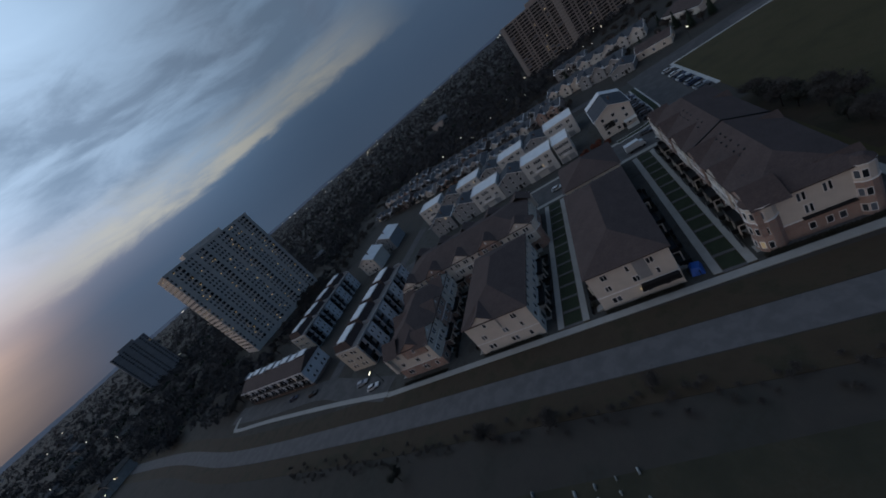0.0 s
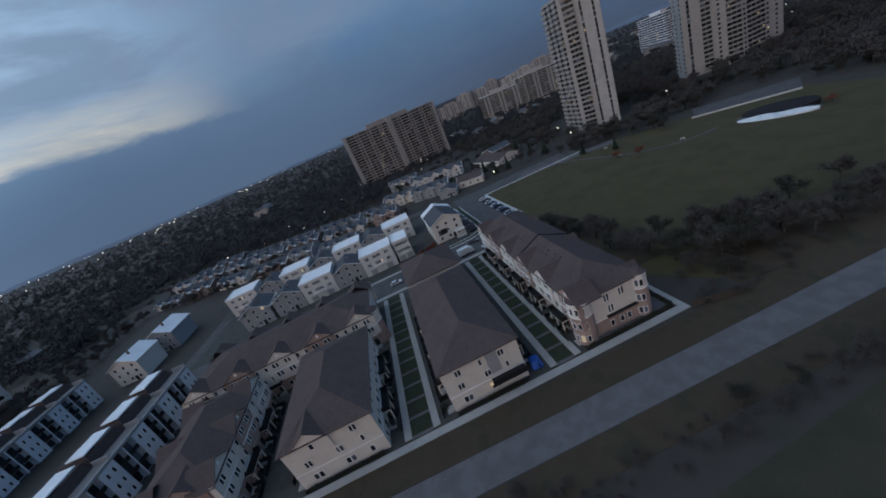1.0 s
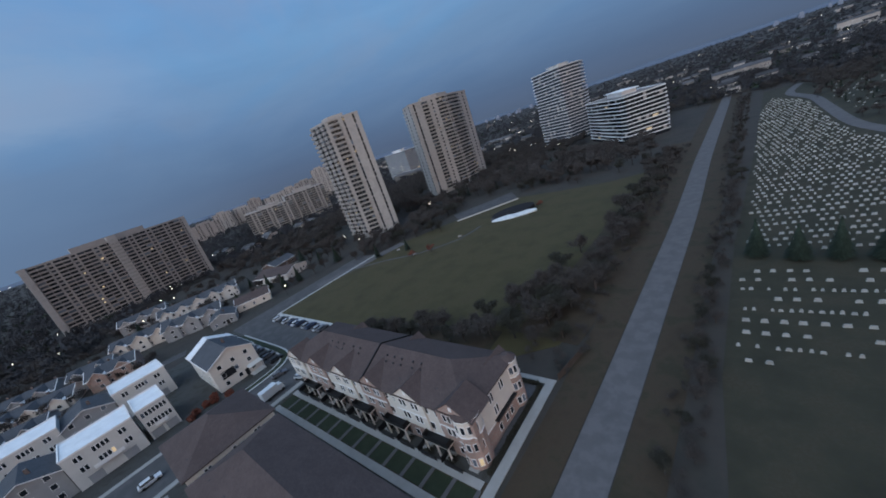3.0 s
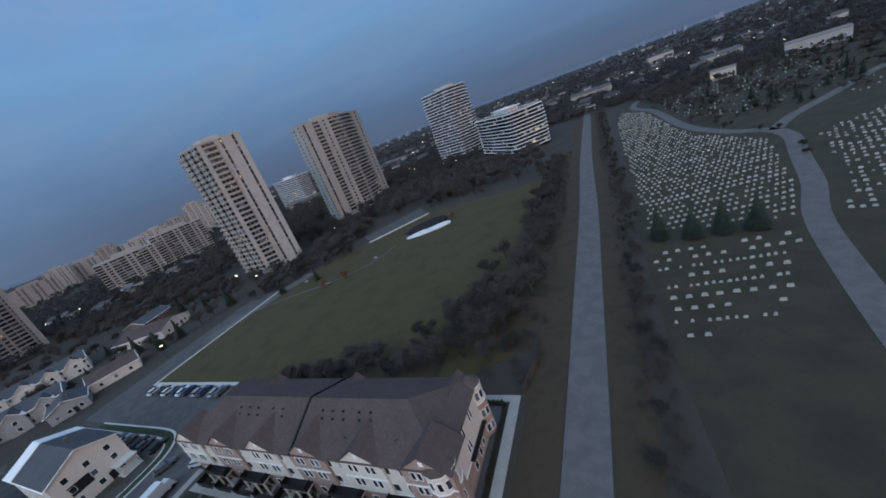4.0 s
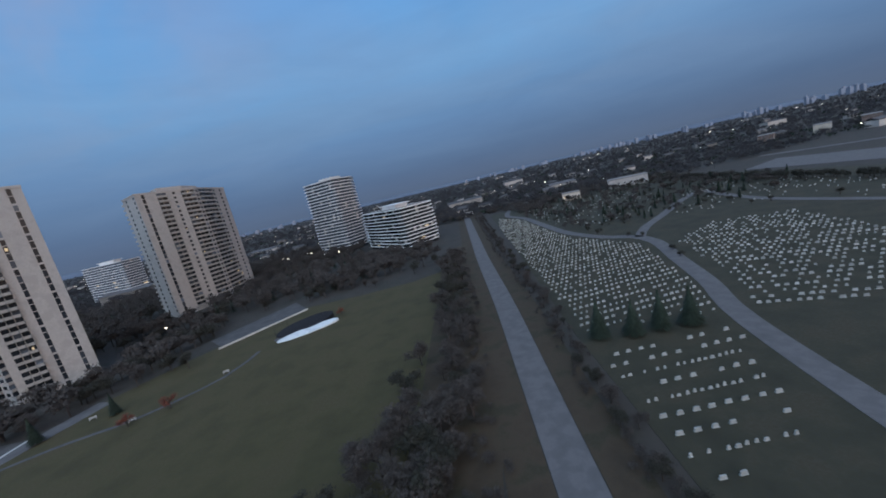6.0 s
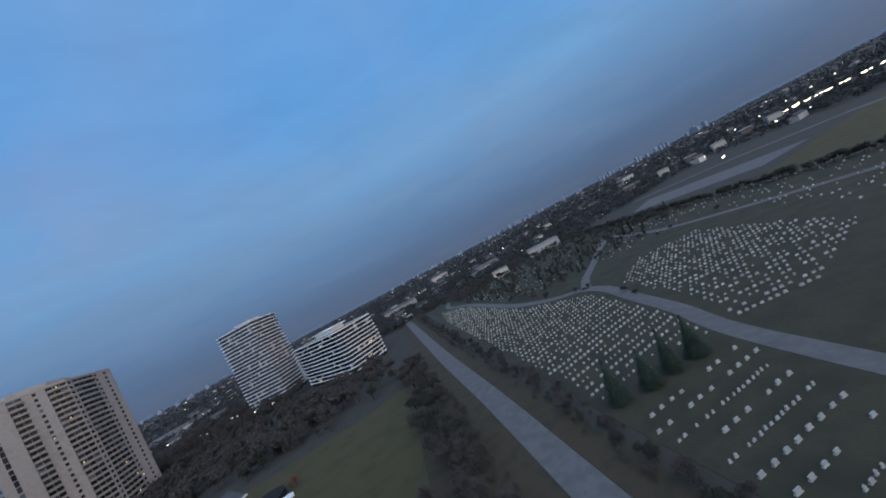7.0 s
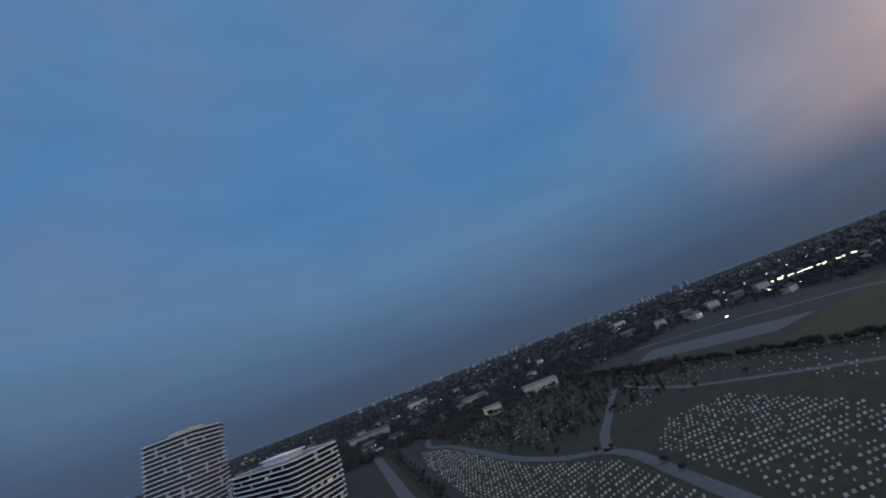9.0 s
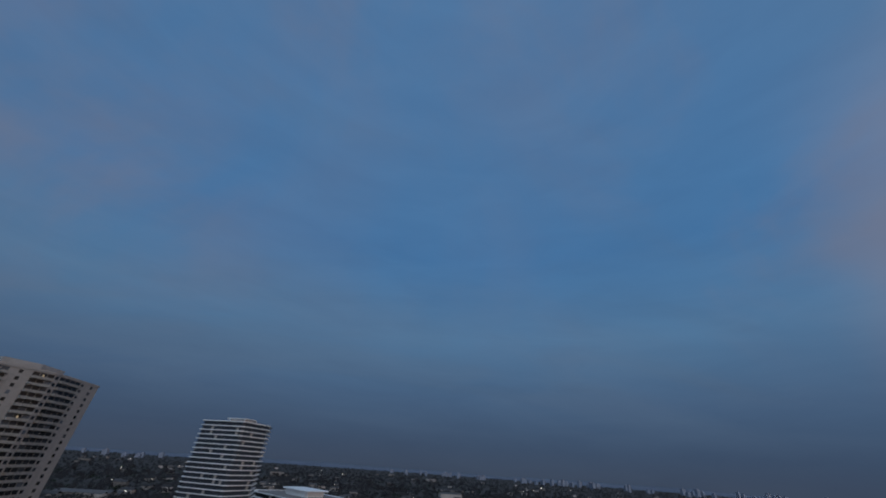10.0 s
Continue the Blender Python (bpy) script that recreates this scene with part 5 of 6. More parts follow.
def banded_tower(label, poly, high, floors, seed, wave=0.0, over=1.6, lit=0.05, group="banded white towers", cuts=2, cut=0.2):
    """A glazed block with a white projecting floor edge at each storey; wave: how far the edges swing in and out."""
    r = random.Random(seed)
    cx, cy = sum(p[0] for p in poly) / len(poly), sum(p[1] for p in poly) / len(poly)
    ring = smooth_ring([(x - cx, y - cy) for x, y in poly], cuts, cut)
    fine = []
    for (x0, y0), (x1, y1) in zip(ring, ring[1:] + ring[:1]):
        m = max(1, round(math.hypot(x1 - x0, y1 - y0) / 6))
        fine += [(x0 + (x1 - x0) * i / m, y0 + (y1 - y0) * i / m) for i in range(m)]
    ring = fine
    t = thing("apartment_tower", label, "tower block", pose(cx, cy, 0), group)
    part("glazing", Geo().prism(ring, 0, high), GLASS, t, "dark glazed core")
    step = high / floors
    for f in range(1, floors + 1):
        pts = []
        for i, (x, y) in enumerate(ring):
            d = math.hypot(x, y)
            k = 1 + (over + wave * math.sin(3 * math.atan2(y, x) + f * 0.5)) / d
            pts.append((x * k, y * k))
        z = f * step
        inner = [(x * 0.985, y * 0.985) for x, y in pts]
        g = Geo().prism(pts, z - 0.34, z)
        n = len(pts)
        for i in range(n):
            j = (i + 1) % n
            g.face((*pts[i], z), (*pts[j], z), (*pts[j], z + 0.30), (*pts[i], z + 0.30))
        part("floor_edge", g, WHITECON, t)
    lights, walls = Geo(), Geo()
    n = len(ring)
    for f in range(1, floors):
        for i in range(n):
            p, q = ring[i], ring[(i + 1) % n]
            ang = math.degrees(math.atan2(q[1] - p[1], q[0] - p[0]))
            wide = math.hypot(q[0] - p[0], q[1] - p[1])
            mx, my = (p[0] + q[0]) / 2, (p[1] + q[1]) / 2
            if r.random() < lit:
                add_rows(lights, mx, my, ang, f * step + 0.2, wide * 0.7, step * 0.5, 0.08)
            elif r.random() < 0.12:
                add_rows(walls, mx, my, ang, f * step + 0.05, wide * 0.4, step * 0.8, 0.1)
    tagged(part("lit_glazing", lights, LIT, t, "lit windows"), kind="stuff")
    tagged(part("cladding", walls, TOWERCON, t, "pale wall panels between windows"), kind="stuff")
    part("roof_deck", Geo().prism([(x * 0.97, y * 0.97) for x, y in ring], high + 0.02, high + 0.2), GREYCON, t, "dark gravel roof deck")
    part("penthouse", Geo().prism([(x * 0.38, y * 0.38) for x, y in ring], high + 0.21, high + 3.0).prism([(x * 0.46, y * 0.46) for x, y in ring], high + 3.01, high + 3.6), WHITECON, t, "white rooftop plant room")
    return t


def smooth_ring(poly, cuts=2, cut=0.2):
    """Rounds a closed polygon by cutting its corners."""
    for _ in range(cuts):
        out = []
        for (x0, y0), (x1, y1) in zip(poly, poly[1:] + poly[:1]):
            out += [(x0 + (x1 - x0) * cut, y0 + (y1 - y0) * cut), (x1 + (x0 - x1) * cut, y1 + (y0 - y1) * cut)]
        poly = out
    return poly


banded_tower("slim faceted tower with white balcony bands", [(-137, 374), (-104, 357), (-91, 378), (-94, 406), (-114, 416), (-137, 409)], 72, 24, 11, 0.25, lit=0.01, cuts=1, cut=0.05)
banded_tower("broad mid-rise with wavy white balcony bands", [(-82, 338), (-43, 276), (-16, 296), (-54, 360)], 32.5, 12, 12, 0.5, 1.6, 0.012, cuts=1, cut=0.07)
banded_tower("distant white-banded apartment block", [(-440, 440), (-372, 416), (-366, 436), (-434, 460)], 43, 15, 13, 0.0, 1.0, 0.01, cuts=1, cut=0.03)
tower("apartment_block", "cream apartment block with blank end walls", [(-492, 204), (-468, 192), (-440, 246), (-466, 260)], 32, 11, [(4, "p"), (9, "bwb"), (4, "p"), (0, "p")], TOWERCON, 21, 0.03)
tower("apartment_block", "cream apartment block behind the park", [(-468, 250), (-446, 240), (-424, 290), (-446, 302)], 38, 13, [(4, "p"), (9, "bwb"), (4, "p"), (0, "p")], TOWERCON, 22, 0.03)
rnd = random.Random(5)
for i, (az, dist, wide, high) in enumerate(((72, 900, 60, 32), (69.5, 980, 40, 40), (67, 1000, 70, 36), (65, 940, 30, 46), (62, 900, 55, 38), (60, 860, 40, 44), (57.5, 980, 50, 48), (55, 900, 36, 64), (53, 1000, 60, 48), (158, 640, 46, 62))):
    x, y = -dist * math.sin(radians(az)), dist * math.cos(radians(az))
    u = Vector((math.cos(radians(az)), math.sin(radians(az))))
    v = Vector((-u.y, u.x))
    corner = [Vector((x, y)) + u * s * wide / 2 + v * d * 9 for s, d in ((-1, -1), (1, -1), (1, 1), (-1, 1))]
    tower("apartment_block", "distant pale apartment block among trees", [tuple(c) for c in corner], high, max(6, int(high / 3)), [(10, "wpw"), (3, "p"), (0, "p"), (3, "p")], TOWERCON if i % 3 else BLOCKBRICK, 60 + i, 0.02, group="distant apartment blocks")


# ---- trees ----
def bare_tree(seed, high, twigs=900, leaf=None):
    """Trunk and limbs, and a crown of fine twigs, as two meshes."""
    r = random.Random(seed)
    wood, tips = Geo(), []

    def grow(p, d, length, radius, level):
        q = p + d * length
        wood.tube(p, q, radius, radius * 0.68, 6 if level < 2 else 4)
        if level >= 2:
            tips.append((p, q))
        if level == 3:
            return
        for i in range(4 if level else 6):
            side = Vector((r.uniform(-1, 1), r.uniform(-1, 1), r.uniform(-0.1, 0.7))).normalized()
            base = p.lerp(q, r.uniform(0.55, 1.0))
            grow(base, (d * r.uniform(0.35, 0.9) + side).normalized(), length * r.uniform(0.5, 0.78), radius * 0.5, level + 1)

    grow(Vector((0, 0, -0.2)), Vector((r.uniform(-0.05, 0.05), r.uniform(-0.05, 0.05), 1)).normalized(), high * 0.36, high * 0.024, 0)
    crown = Geo()
    for i in range(twigs):
        p, q = r.choice(tips)
        c = p.lerp(q, r.random()) + Vector((r.gauss(0, 1), r.gauss(0, 1), r.gauss(0, 0.8))) * high * 0.045
        if leaf:
            d, s, k = Vector((r.gauss(0, 1), r.gauss(0, 1), r.gauss(0, 1))).normalized(), Vector((r.gauss(0, 1), r.gauss(0, 1), r.gauss(0, 1))).normalized(), leaf
            crown.face(c - d * k, c + s * k, c + d * k * 0.8)
        else:
            d = Vector((r.gauss(0, 1), r.gauss(0, 1), r.gauss(0.5, 0.8))).normalized() * high * r.uniform(0.04, 0.09)
            s = d.cross(Vector((r.gauss(0, 1), r.gauss(0, 1), r.gauss(0, 1)))).normalized() * 0.07
            crown.face(c, c + d + s, c + d * 0.7 - s * 1.4)
            crown.face(c + d * 0.3, c + d * 0.6 + s * 6, c + d * 0.75 + s * 5)
    return wood, crown


def conifer(seed, high):
    r = random.Random(seed)
    wood = Geo().tube((0, 0, -0.2), (0, 0, high * 0.9), high * 0.02, 0.03)
    crown = Geo()
    for i in range(1300):
        f = r.random() ** 0.6
        z = high * (0.08 + 0.9 * (1 - f))
        rad = high * 0.29 * f * r.uniform(0.6, 1.12) + 0.12
        w2 = r.uniform(0, 2 * math.pi)
        o = Vector((math.cos(w2), math.sin(w2), 0))
        s = Vector((-o.y, o.x, 0)) * high * 0.03
        inner = Vector((0, 0, z + high * 0.03)) + o * rad * 0.25
        tip = Vector((0, 0, z - high * 0.035)) + o * rad
        crown.face(inner - s, tip, inner + s)
    return wood, crown


TREES = {}
for kind, count in (("bare", 5), ("thicket", 3), ("rust", 2), ("pine", 3)):
    for i in range(count):
        if kind == "bare":
            wood, crown = bare_tree(10 + i, 10, 1500)
        elif kind == "thicket":
            wood, crown = bare_tree(40 + i, 10, 2000, 0.33)
        elif kind == "rust":
            wood, crown = bare_tree(70 + i, 10, 1300, 0.26)
        else:
            wood, crown = conifer(90 + i, 10)
        TREES[kind, i] = wood.mesh("trunk", BARK), crown.mesh("crown", {"bare": TWIG, "thicket": SHRUB, "rust": RUST, "pine": NEEDLE}[kind])
LABELS = {"bare": "bare winter tree with fine brown twigs", "thicket": "dense dark tree still holding dull leaves", "rust": "small tree with rust-red leaves", "pine": "dark green conifer with drooping boughs"}
COUNT = {"bare": 5, "thicket": 3, "rust": 2, "pine": 3}


def tree(kind, x, y, high, r):
    i = r.randrange(COUNT[kind])
    t = thing("tree", LABELS[kind], "tree", pose(x, y, 0, 0, 0, r.uniform(0, 360)))
    t.scale = (high / 10 * r.uniform(0.9, 1.15),) * 2 + (high / 10,)
    tagged(t, group={"bare": "bare trees", "thicket": "dark leafy trees", "rust": "rust-red trees", "pine": "conifers"}[kind])
    wood, crown = TREES[kind, i]
    part("trunk", wood, None, t)
    part("crown", crown, None, t)
    return t


def light_tree(seed, kind):
    """A thinner tree for woods: one array of triangles."""
    if kind == "pine":
        wood, crown = conifer(seed, 10)
        crown.f = crown.f[:320]
    else:
        wood, crown = bare_tree(seed, 10, 460, 0.50)
    v = np.array(crown.v)
    tri = [f[:3] for f in crown.f]
    trunk = Geo().tube((0, 0, 0), (0, 0, 5), 0.22, 0.1, 5)
    for q in trunk.f[:5]:
        tri += [tuple(len(v) + k for k in (q[0], q[1], q[2])), tuple(len(v) + k for k in (q[0], q[2], q[3]))]
    return np.vstack([v, np.array(trunk.v)]), np.array(tri)


LIGHT = {kind: [light_tree(200 + i, kind) for i in range(4)] for kind in ("bare", "pine")}


def grove(label, places, mat, kind="bare", seed=0):
    """Many trees joined into one mesh. places: rows of x, y, height."""
    r = np.random.RandomState(seed)
    vs, fs, base = [], [], 0
    for x, y, h in places:
        v, f = LIGHT[kind][r.randint(4)]
        a = r.rand() * 6.283
        c, s2 = np.cos(a) * h / 10 * r.uniform(0.9, 1.3), np.sin(a) * h / 10 * r.uniform(0.9, 1.3)
        vs.append(np.stack([x + v[:, 0] * c - v[:, 1] * s2, y + v[:, 0] * s2 + v[:, 1] * c, v[:, 2] * h / 10], 1))
        fs.append(f + base)
        base += len(v)
    v, f = np.vstack(vs).astype(np.float32), np.vstack(fs).astype(np.int32)
    me = bpy.data.meshes.new("grove")
    me.vertices.add(len(v))
    me.vertices.foreach_set("co", v.ravel())
    me.loops.add(f.size)
    me.loops.foreach_set("vertex_index", f.ravel())
    me.polygons.add(len(f))
    me.polygons.foreach_set("loop_start", np.arange(0, f.size, 3, dtype=np.int32))
    me.update(calc_edges=True)
    me.materials.append(mat)
    return tagged(new("grove", me), label, "trees", kind="stuff")


rnd = random.Random(99)


def free(x, y, pad=0):
    """Whether no building, road or open lawn is at this place."""
    if inside(x, y, FIELD) or -244 - pad < x < -161 + pad and 130 - pad < y < 180 + pad or -216 - pad < x < -165 + pad and 221 - pad < y < 307 + pad:
        return False
    if -90 < x < -8 and 268 < y < 366 or -144 < x < -86 and 350 < y < 422 or -446 < x < -360 and 408 < y < 466 or -400 < x < -360 and -10 < y < 106:
        return False
    if -182 < x < -150 and 20 < y < 96 or inside(x, y, [(-130, 160), (-115, 144), (-86, 174), (-102, 198)]) or -260 < x < -164 and 12 < y < 118:
        return False
    return not (-500 < x < -420 and 188 < y < 305)


# along the edge of the field, beside the service road
for i in range(52):
    y = 44 + i * 3.2 + rnd.uniform(-2, 2)
    x = beside(y, -15.5) + rnd.uniform(-6.5, 4.0)
    tree(rnd.choice(("bare", "bare", "thicket")), x, y, rnd.uniform(6, 10.5), rnd)
for x, y, h in ((-36, 62, 9), (-40, 56, 8), (-33, 70, 10), (-38, 50, 8), (-45, 46, 7), (-60, 43, 8), (-66, 41, 7), (-78, 42, 7), (-52, 41, 7), (-72, 44, 6), (-34, 54, 9), (-30, 60, 10), (-42, 62, 7), (-34, 80, 9), (-31, 92, 9), (-37, 58, 11), (-33, 64, 11), (-29, 52, 10), (-27, 66, 10), (-46, 52, 9), (-56, 45, 9), (-63, 46, 9), (-70, 40, 9), (-75, 40, 8), (-82, 41, 8), (-48, 42, 9), (-41, 44, 10), (-35, 45, 10)):
    tree(rnd.choice(("thicket", "bare", "bare")), x, y, h, rnd)
# far side of the field
for x, y, h, kind in ((-88, 196, 10, "thicket"), (-82, 203, 9, "pine"), (-76, 198, 9, "thicket"), (-70, 194, 7, "bare"), (-62, 190, 6, "bare"), (-56, 186, 6, "bare"), (-92, 190, 8, "thicket"), (-96, 196, 9, "bare"), (-84, 190, 8, "thicket"), (-66, 152, 5, "rust"),
                      (-104, 103, 6, "rust"), (-112, 98, 5.5, "rust"), (-124, 108, 7, "pine"), (-140, 101, 8, "pine"), (-150, 108, 9, "bare"), (-158, 100, 8, "bare"), (-118, 132, 9, "thicket"), (-126, 134, 10, "thicket"), (-132, 126, 8, "bare"), (-160, 118, 8, "bare"), (-138, 140, 9, "thicket"), (-148, 132, 9, "bare"), (-146, 122, 8, "thicket"),
                      (-6, -32, 6, "bare"), (-7, -46, 7, "bare"), (-4, -70, 6, "thicket"), (-8, -14, 5, "bare")):
    tree(kind, x, y, h, rnd)
# between the service road and the graves
for i in range(84):
    y = 16 + i * 4.2 + rnd.uniform(-2, 2)
    x = beside(y, 10.5 + y * 0.01) + rnd.uniform(-2.2, 2.2)
    tree(rnd.choice(("thicket", "bare", "bare")), x, y, rnd.uniform(3.0, 5.5), rnd)
for x, y in ((12.0, 84.4), (18.8, 82.0), (25.1, 81.8), (31.4, 80.7)):
    tree("pine", x, y, rnd.uniform(8.5, 10), rnd)
for x, y in ((66, 164), (70, 160), (130, 170), (136, 166), (150, 150), (60, 182), (64, 186), (61, 124), (64, 132)):
    tree("thicket", x, y, rnd.uniform(3, 5), rnd)
for i in range(44):
    x, y = rnd.uniform(62, 195), rnd.uniform(186, 330)
    tree(rnd.choice(("bare", "pine", "thicket")), x, y, rnd.uniform(4, 8), rnd)
for i in range(26):
    x, y = rnd.uniform(-175, -60), rnd.uniform(-222, -192)
    tree(rnd.choice(("bare", "thicket", "bare")), x, y, rnd.uniform(7, 11), rnd)


def scatter(count, x0, x1, y0, y1, h0, h1):
    out = []
    while count > 0:
        x, y = rnd.uniform(x0, x1), rnd.uniform(y0, y1)
        count -= 1
        if free(x, y):
            out.append((x, y, rnd.uniform(h0, h1)))
    return out


grove("bare brown trees round the park towers", scatter(900, -350, -22, 192, 440, 9, 15) + scatter(330, -350, -128, 96, 200, 8, 13), TWIG, seed=1)
grove("dark leafy trees round the park towers", scatter(300, -350, -22, 192, 440, 7, 11) + scatter(130, -330, -125, 112, 200, 7, 10), SHRUB, seed=2)
grove("dark conifers among the park trees", scatter(60, -350, -30, 196, 440, 6, 11), NEEDLE, "pine", seed=3)
house_gaps = [(-205 + rnd.uniform(-3, 3), 30 + i * 7 + rnd.uniform(-3, 3)) for i in range(6)] + [(-252 + rnd.uniform(-5, 4), 16 + i * 8.5) for i in range(12)] + [(-226 + i * 5.5 + rnd.uniform(-2, 2), 43 + rnd.uniform(-1.5, 1.5)) for i in range(6)] + [(-246 + i * 6.5 + rnd.uniform(-2, 2), 70 + rnd.uniform(-3, 3)) for i in range(11)] + [(-178 + rnd.uniform(-5, 5), 68 + i * 8) for i in range(6)] + [(-196 + rnd.uniform(-6, 6), 98 + i * 4) for i in range(6)] + [(-224 + rnd.uniform(-4, 4), 104 + i * 3) for i in range(5)]
def built(x, y):
    return any(math.hypot(x - u, y - v) < d for u, v, d in ((-240, 45, 10), (-247, 28, 9), (-233, 62, 9), (-204, 30, 12), (-222, 12, 12), (-185, 36, 8), (-188, 53, 9), (-212, 83, 15), (-240, 98, 10)))


for x, y in house_gaps:
    if built(x, y):
        continue
    tree(rnd.choice(("bare", "thicket", "bare", "pine")), x, y, rnd.uniform(6, 10), rnd)
street_trees = []
for line in range(7):
    for j in range(46):
        p = Vector((-184, -34)) + ACROSS * (line * 21.5 - 10.75 + rnd.uniform(-2.2, 2.2) + (4 if line in (1, 3, 5) else 0)) + ALONG * (-150 + j * 4.4 + rnd.uniform(-2, 2))
        if p.x < -166 and not (p.x > -262 and p.y > 6) and rnd.random() < 0.72:
            street_trees.append((p.x, p.y, rnd.uniform(5, 9.5)))
grove("bare trees along the suburban streets", street_trees + scatter(170, -345, -262, -190, 135, 6, 10), TWIG, seed=4)
grove("dark shrubs and young conifers among the upper graves", scatter(90, 60, 200, 185, 385, 3, 6.5), NEEDLE, "pine", seed=15)
grove("low brown shrubs among the upper graves", scatter(260, 58, 200, 185, 390, 2, 4.5), SHRUB, seed=16)
grove("bare trees along the walks of the upper graves", scatter(230, 56, 202, 195, 390, 4, 8), TWIG, seed=17)
grove("bare trees beyond the graves", scatter(260, 62, 215, 330, 430, 5, 9) + scatter(150, -20, 60, 380, 560, 6, 10), TWIG, seed=5)
hedge = [(float(np.interp(y, (-60, 60, 120, 206, 362, 480), (196, 188, 183, 187, 203, 214))) + rnd.uniform(-3, 3), y, rnd.uniform(4, 7.5)) for y in np.arange(-60, 480, 1.5)]
grove("dark hedge of trees behind the cemetery", hedge, SHRUB, seed=6)
grove("undergrowth between the field and the service road", [(beside(y, -14) + rnd.uniform(-6, 5.5), y, rnd.uniform(1.5, 3)) for y in np.arange(36, 230, 0.8)], TWIG, seed=7)
grove("undergrowth between the service road and the graves", [(beside(y, 10.0) + rnd.uniform(-2.5, 3), y, rnd.uniform(1.2, 2.6)) for y in np.arange(-120, 380, 1.2)], TWIG, seed=8)
grove("bare scrub in front of the dark apartment block", scatter(120, -240, -95, -222, -175, 5, 9), TWIG, seed=9)


# ---- park ----
def ellipse(cx, cy, rx, ry, ang, n=28, part_of=(0, 360)):
    c, s = math.cos(radians(ang)), math.sin(radians(ang))
    out = []
    for i in range(n):
        w2 = radians(part_of[0] + (part_of[1] - part_of[0]) * i / n)
        x, y = rx * math.cos(w2), ry * math.sin(w2)
        out.append((cx + x * c - y * s, cy + x * s + y * c))
    return out


pad = thing("splash_pad", "oval splash pad, half pale canvas and half dark basin", "splash pad", pose(-77.5, 143.5, 0.06))
def tilt(geo, start, slope):
    """Raises the upper ring of a prism towards its far side."""
    half = len(geo.v) // 2
    geo.v = geo.v[:half] + [(x, y, z + (y - start) * slope) for x, y, z in geo.v[half:]]
    return geo


part("basin", tilt(Geo().prism(ellipse(-2.2, 4.0, 11.4, 5.0, 24), 0, 0.7), -1.0, 0.17), WATER, pad, "dark covered half")
part("canvas", tilt(Geo().prism(ellipse(0.9, -2.4, 11.8, 3.3, 25), 0.13, 0.5), -5.0, 0.06), TENT, pad, "pale canvas cover")
part("rim", Geo().prism(ellipse(-1.0, 1.0, 12.4, 6.4, 24), 0, 0.12), ASPHALT, pad)
for i, w2 in enumerate((20, 70, 140, 200)):
    part("lamp_post", Geo().tube((0, 0, 0), (0, 0, 4.2), 0.07, 0.05), BLACK, pad, at=pose(12.6 * math.cos(radians(w2)), 7.2 * math.sin(radians(w2)), 0))
solid("path_wall", strip([(-115, 145.5), (-88, 174)], 0.25, 0.0, 0.7), KERB, "long low pale wall in the park", "wall", kind="structure")
solid("court", Geo().prism([(-127, 160), (-114.5, 147), (-88.5, 175), (-101, 194)], 0.0, 0.09), ASPHALT, "grey paved court behind the low wall", "court", kind="structure")
solid("park_path", strip(smooth_line([(-148, 86), (-130, 96), (-112, 102), (-96, 116), (-92, 132)]), 0.8, 0.0, 0.10), ASPHALT, "narrow paved path along the field", "path", kind="structure")
for x, y, ang in ((-97, 119, 20), (-113, 100.6, 25), (-131, 108, 30)):
    bench = thing("bench", "pale park bench beside the path", "bench", pose(x, y, 0.06, 0, 0, ang), "park benches")
    part("seat", Geo().box(-0.9, -0.25, 0.42, 0.9, 0.25, 0.48), CONCRETE, bench)
    part("backrest", Geo().box(-0.9, 0.22, 0.48, 0.9, 0.28, 0.9), CONCRETE, bench)
    for s in (-0.75, 0.75):
        part("leg", Geo().box(s - 0.06, -0.25, 0, s + 0.06, 0.25, 0.42), CONCRETE, bench)


# ---- cemetery ----
def headstone_mesh(i):
    h, t, w2 = (0.9, 0.28, 1.15) if i == 0 else ((0.78, 0.28, 1.2) if i == 1 else (1.05, 0.28, 0.78))
    g = Geo().box(-w2 / 2 - 0.12, -t / 2 - 0.1, 0, w2 / 2 + 0.12, t / 2 + 0.1, 0.14)
    top = [(-w2 / 2, h * 0.8), (-w2 * 0.3, h * 0.95), (0, h), (w2 * 0.3, h * 0.95), (w2 / 2, h * 0.8)] if i != 1 else [(-w2 / 2, h), (w2 / 2, h)]
    prof = [(w2 / 2, 0.14), (-w2 / 2, 0.14)] + top
    k, n = len(g.v), len(prof)
    g.v += [(x, -t / 2, z) for x, z in prof] + [(x, t / 2, z) for x, z in prof]
    g.f += [tuple(k + n - 1 - j for j in range(n)), tuple(k + n + j for j in range(n))] + [(k + j, k + (j + 1) % n, k + n + (j + 1) % n, k + n + j) for j in range(n)]
    return g


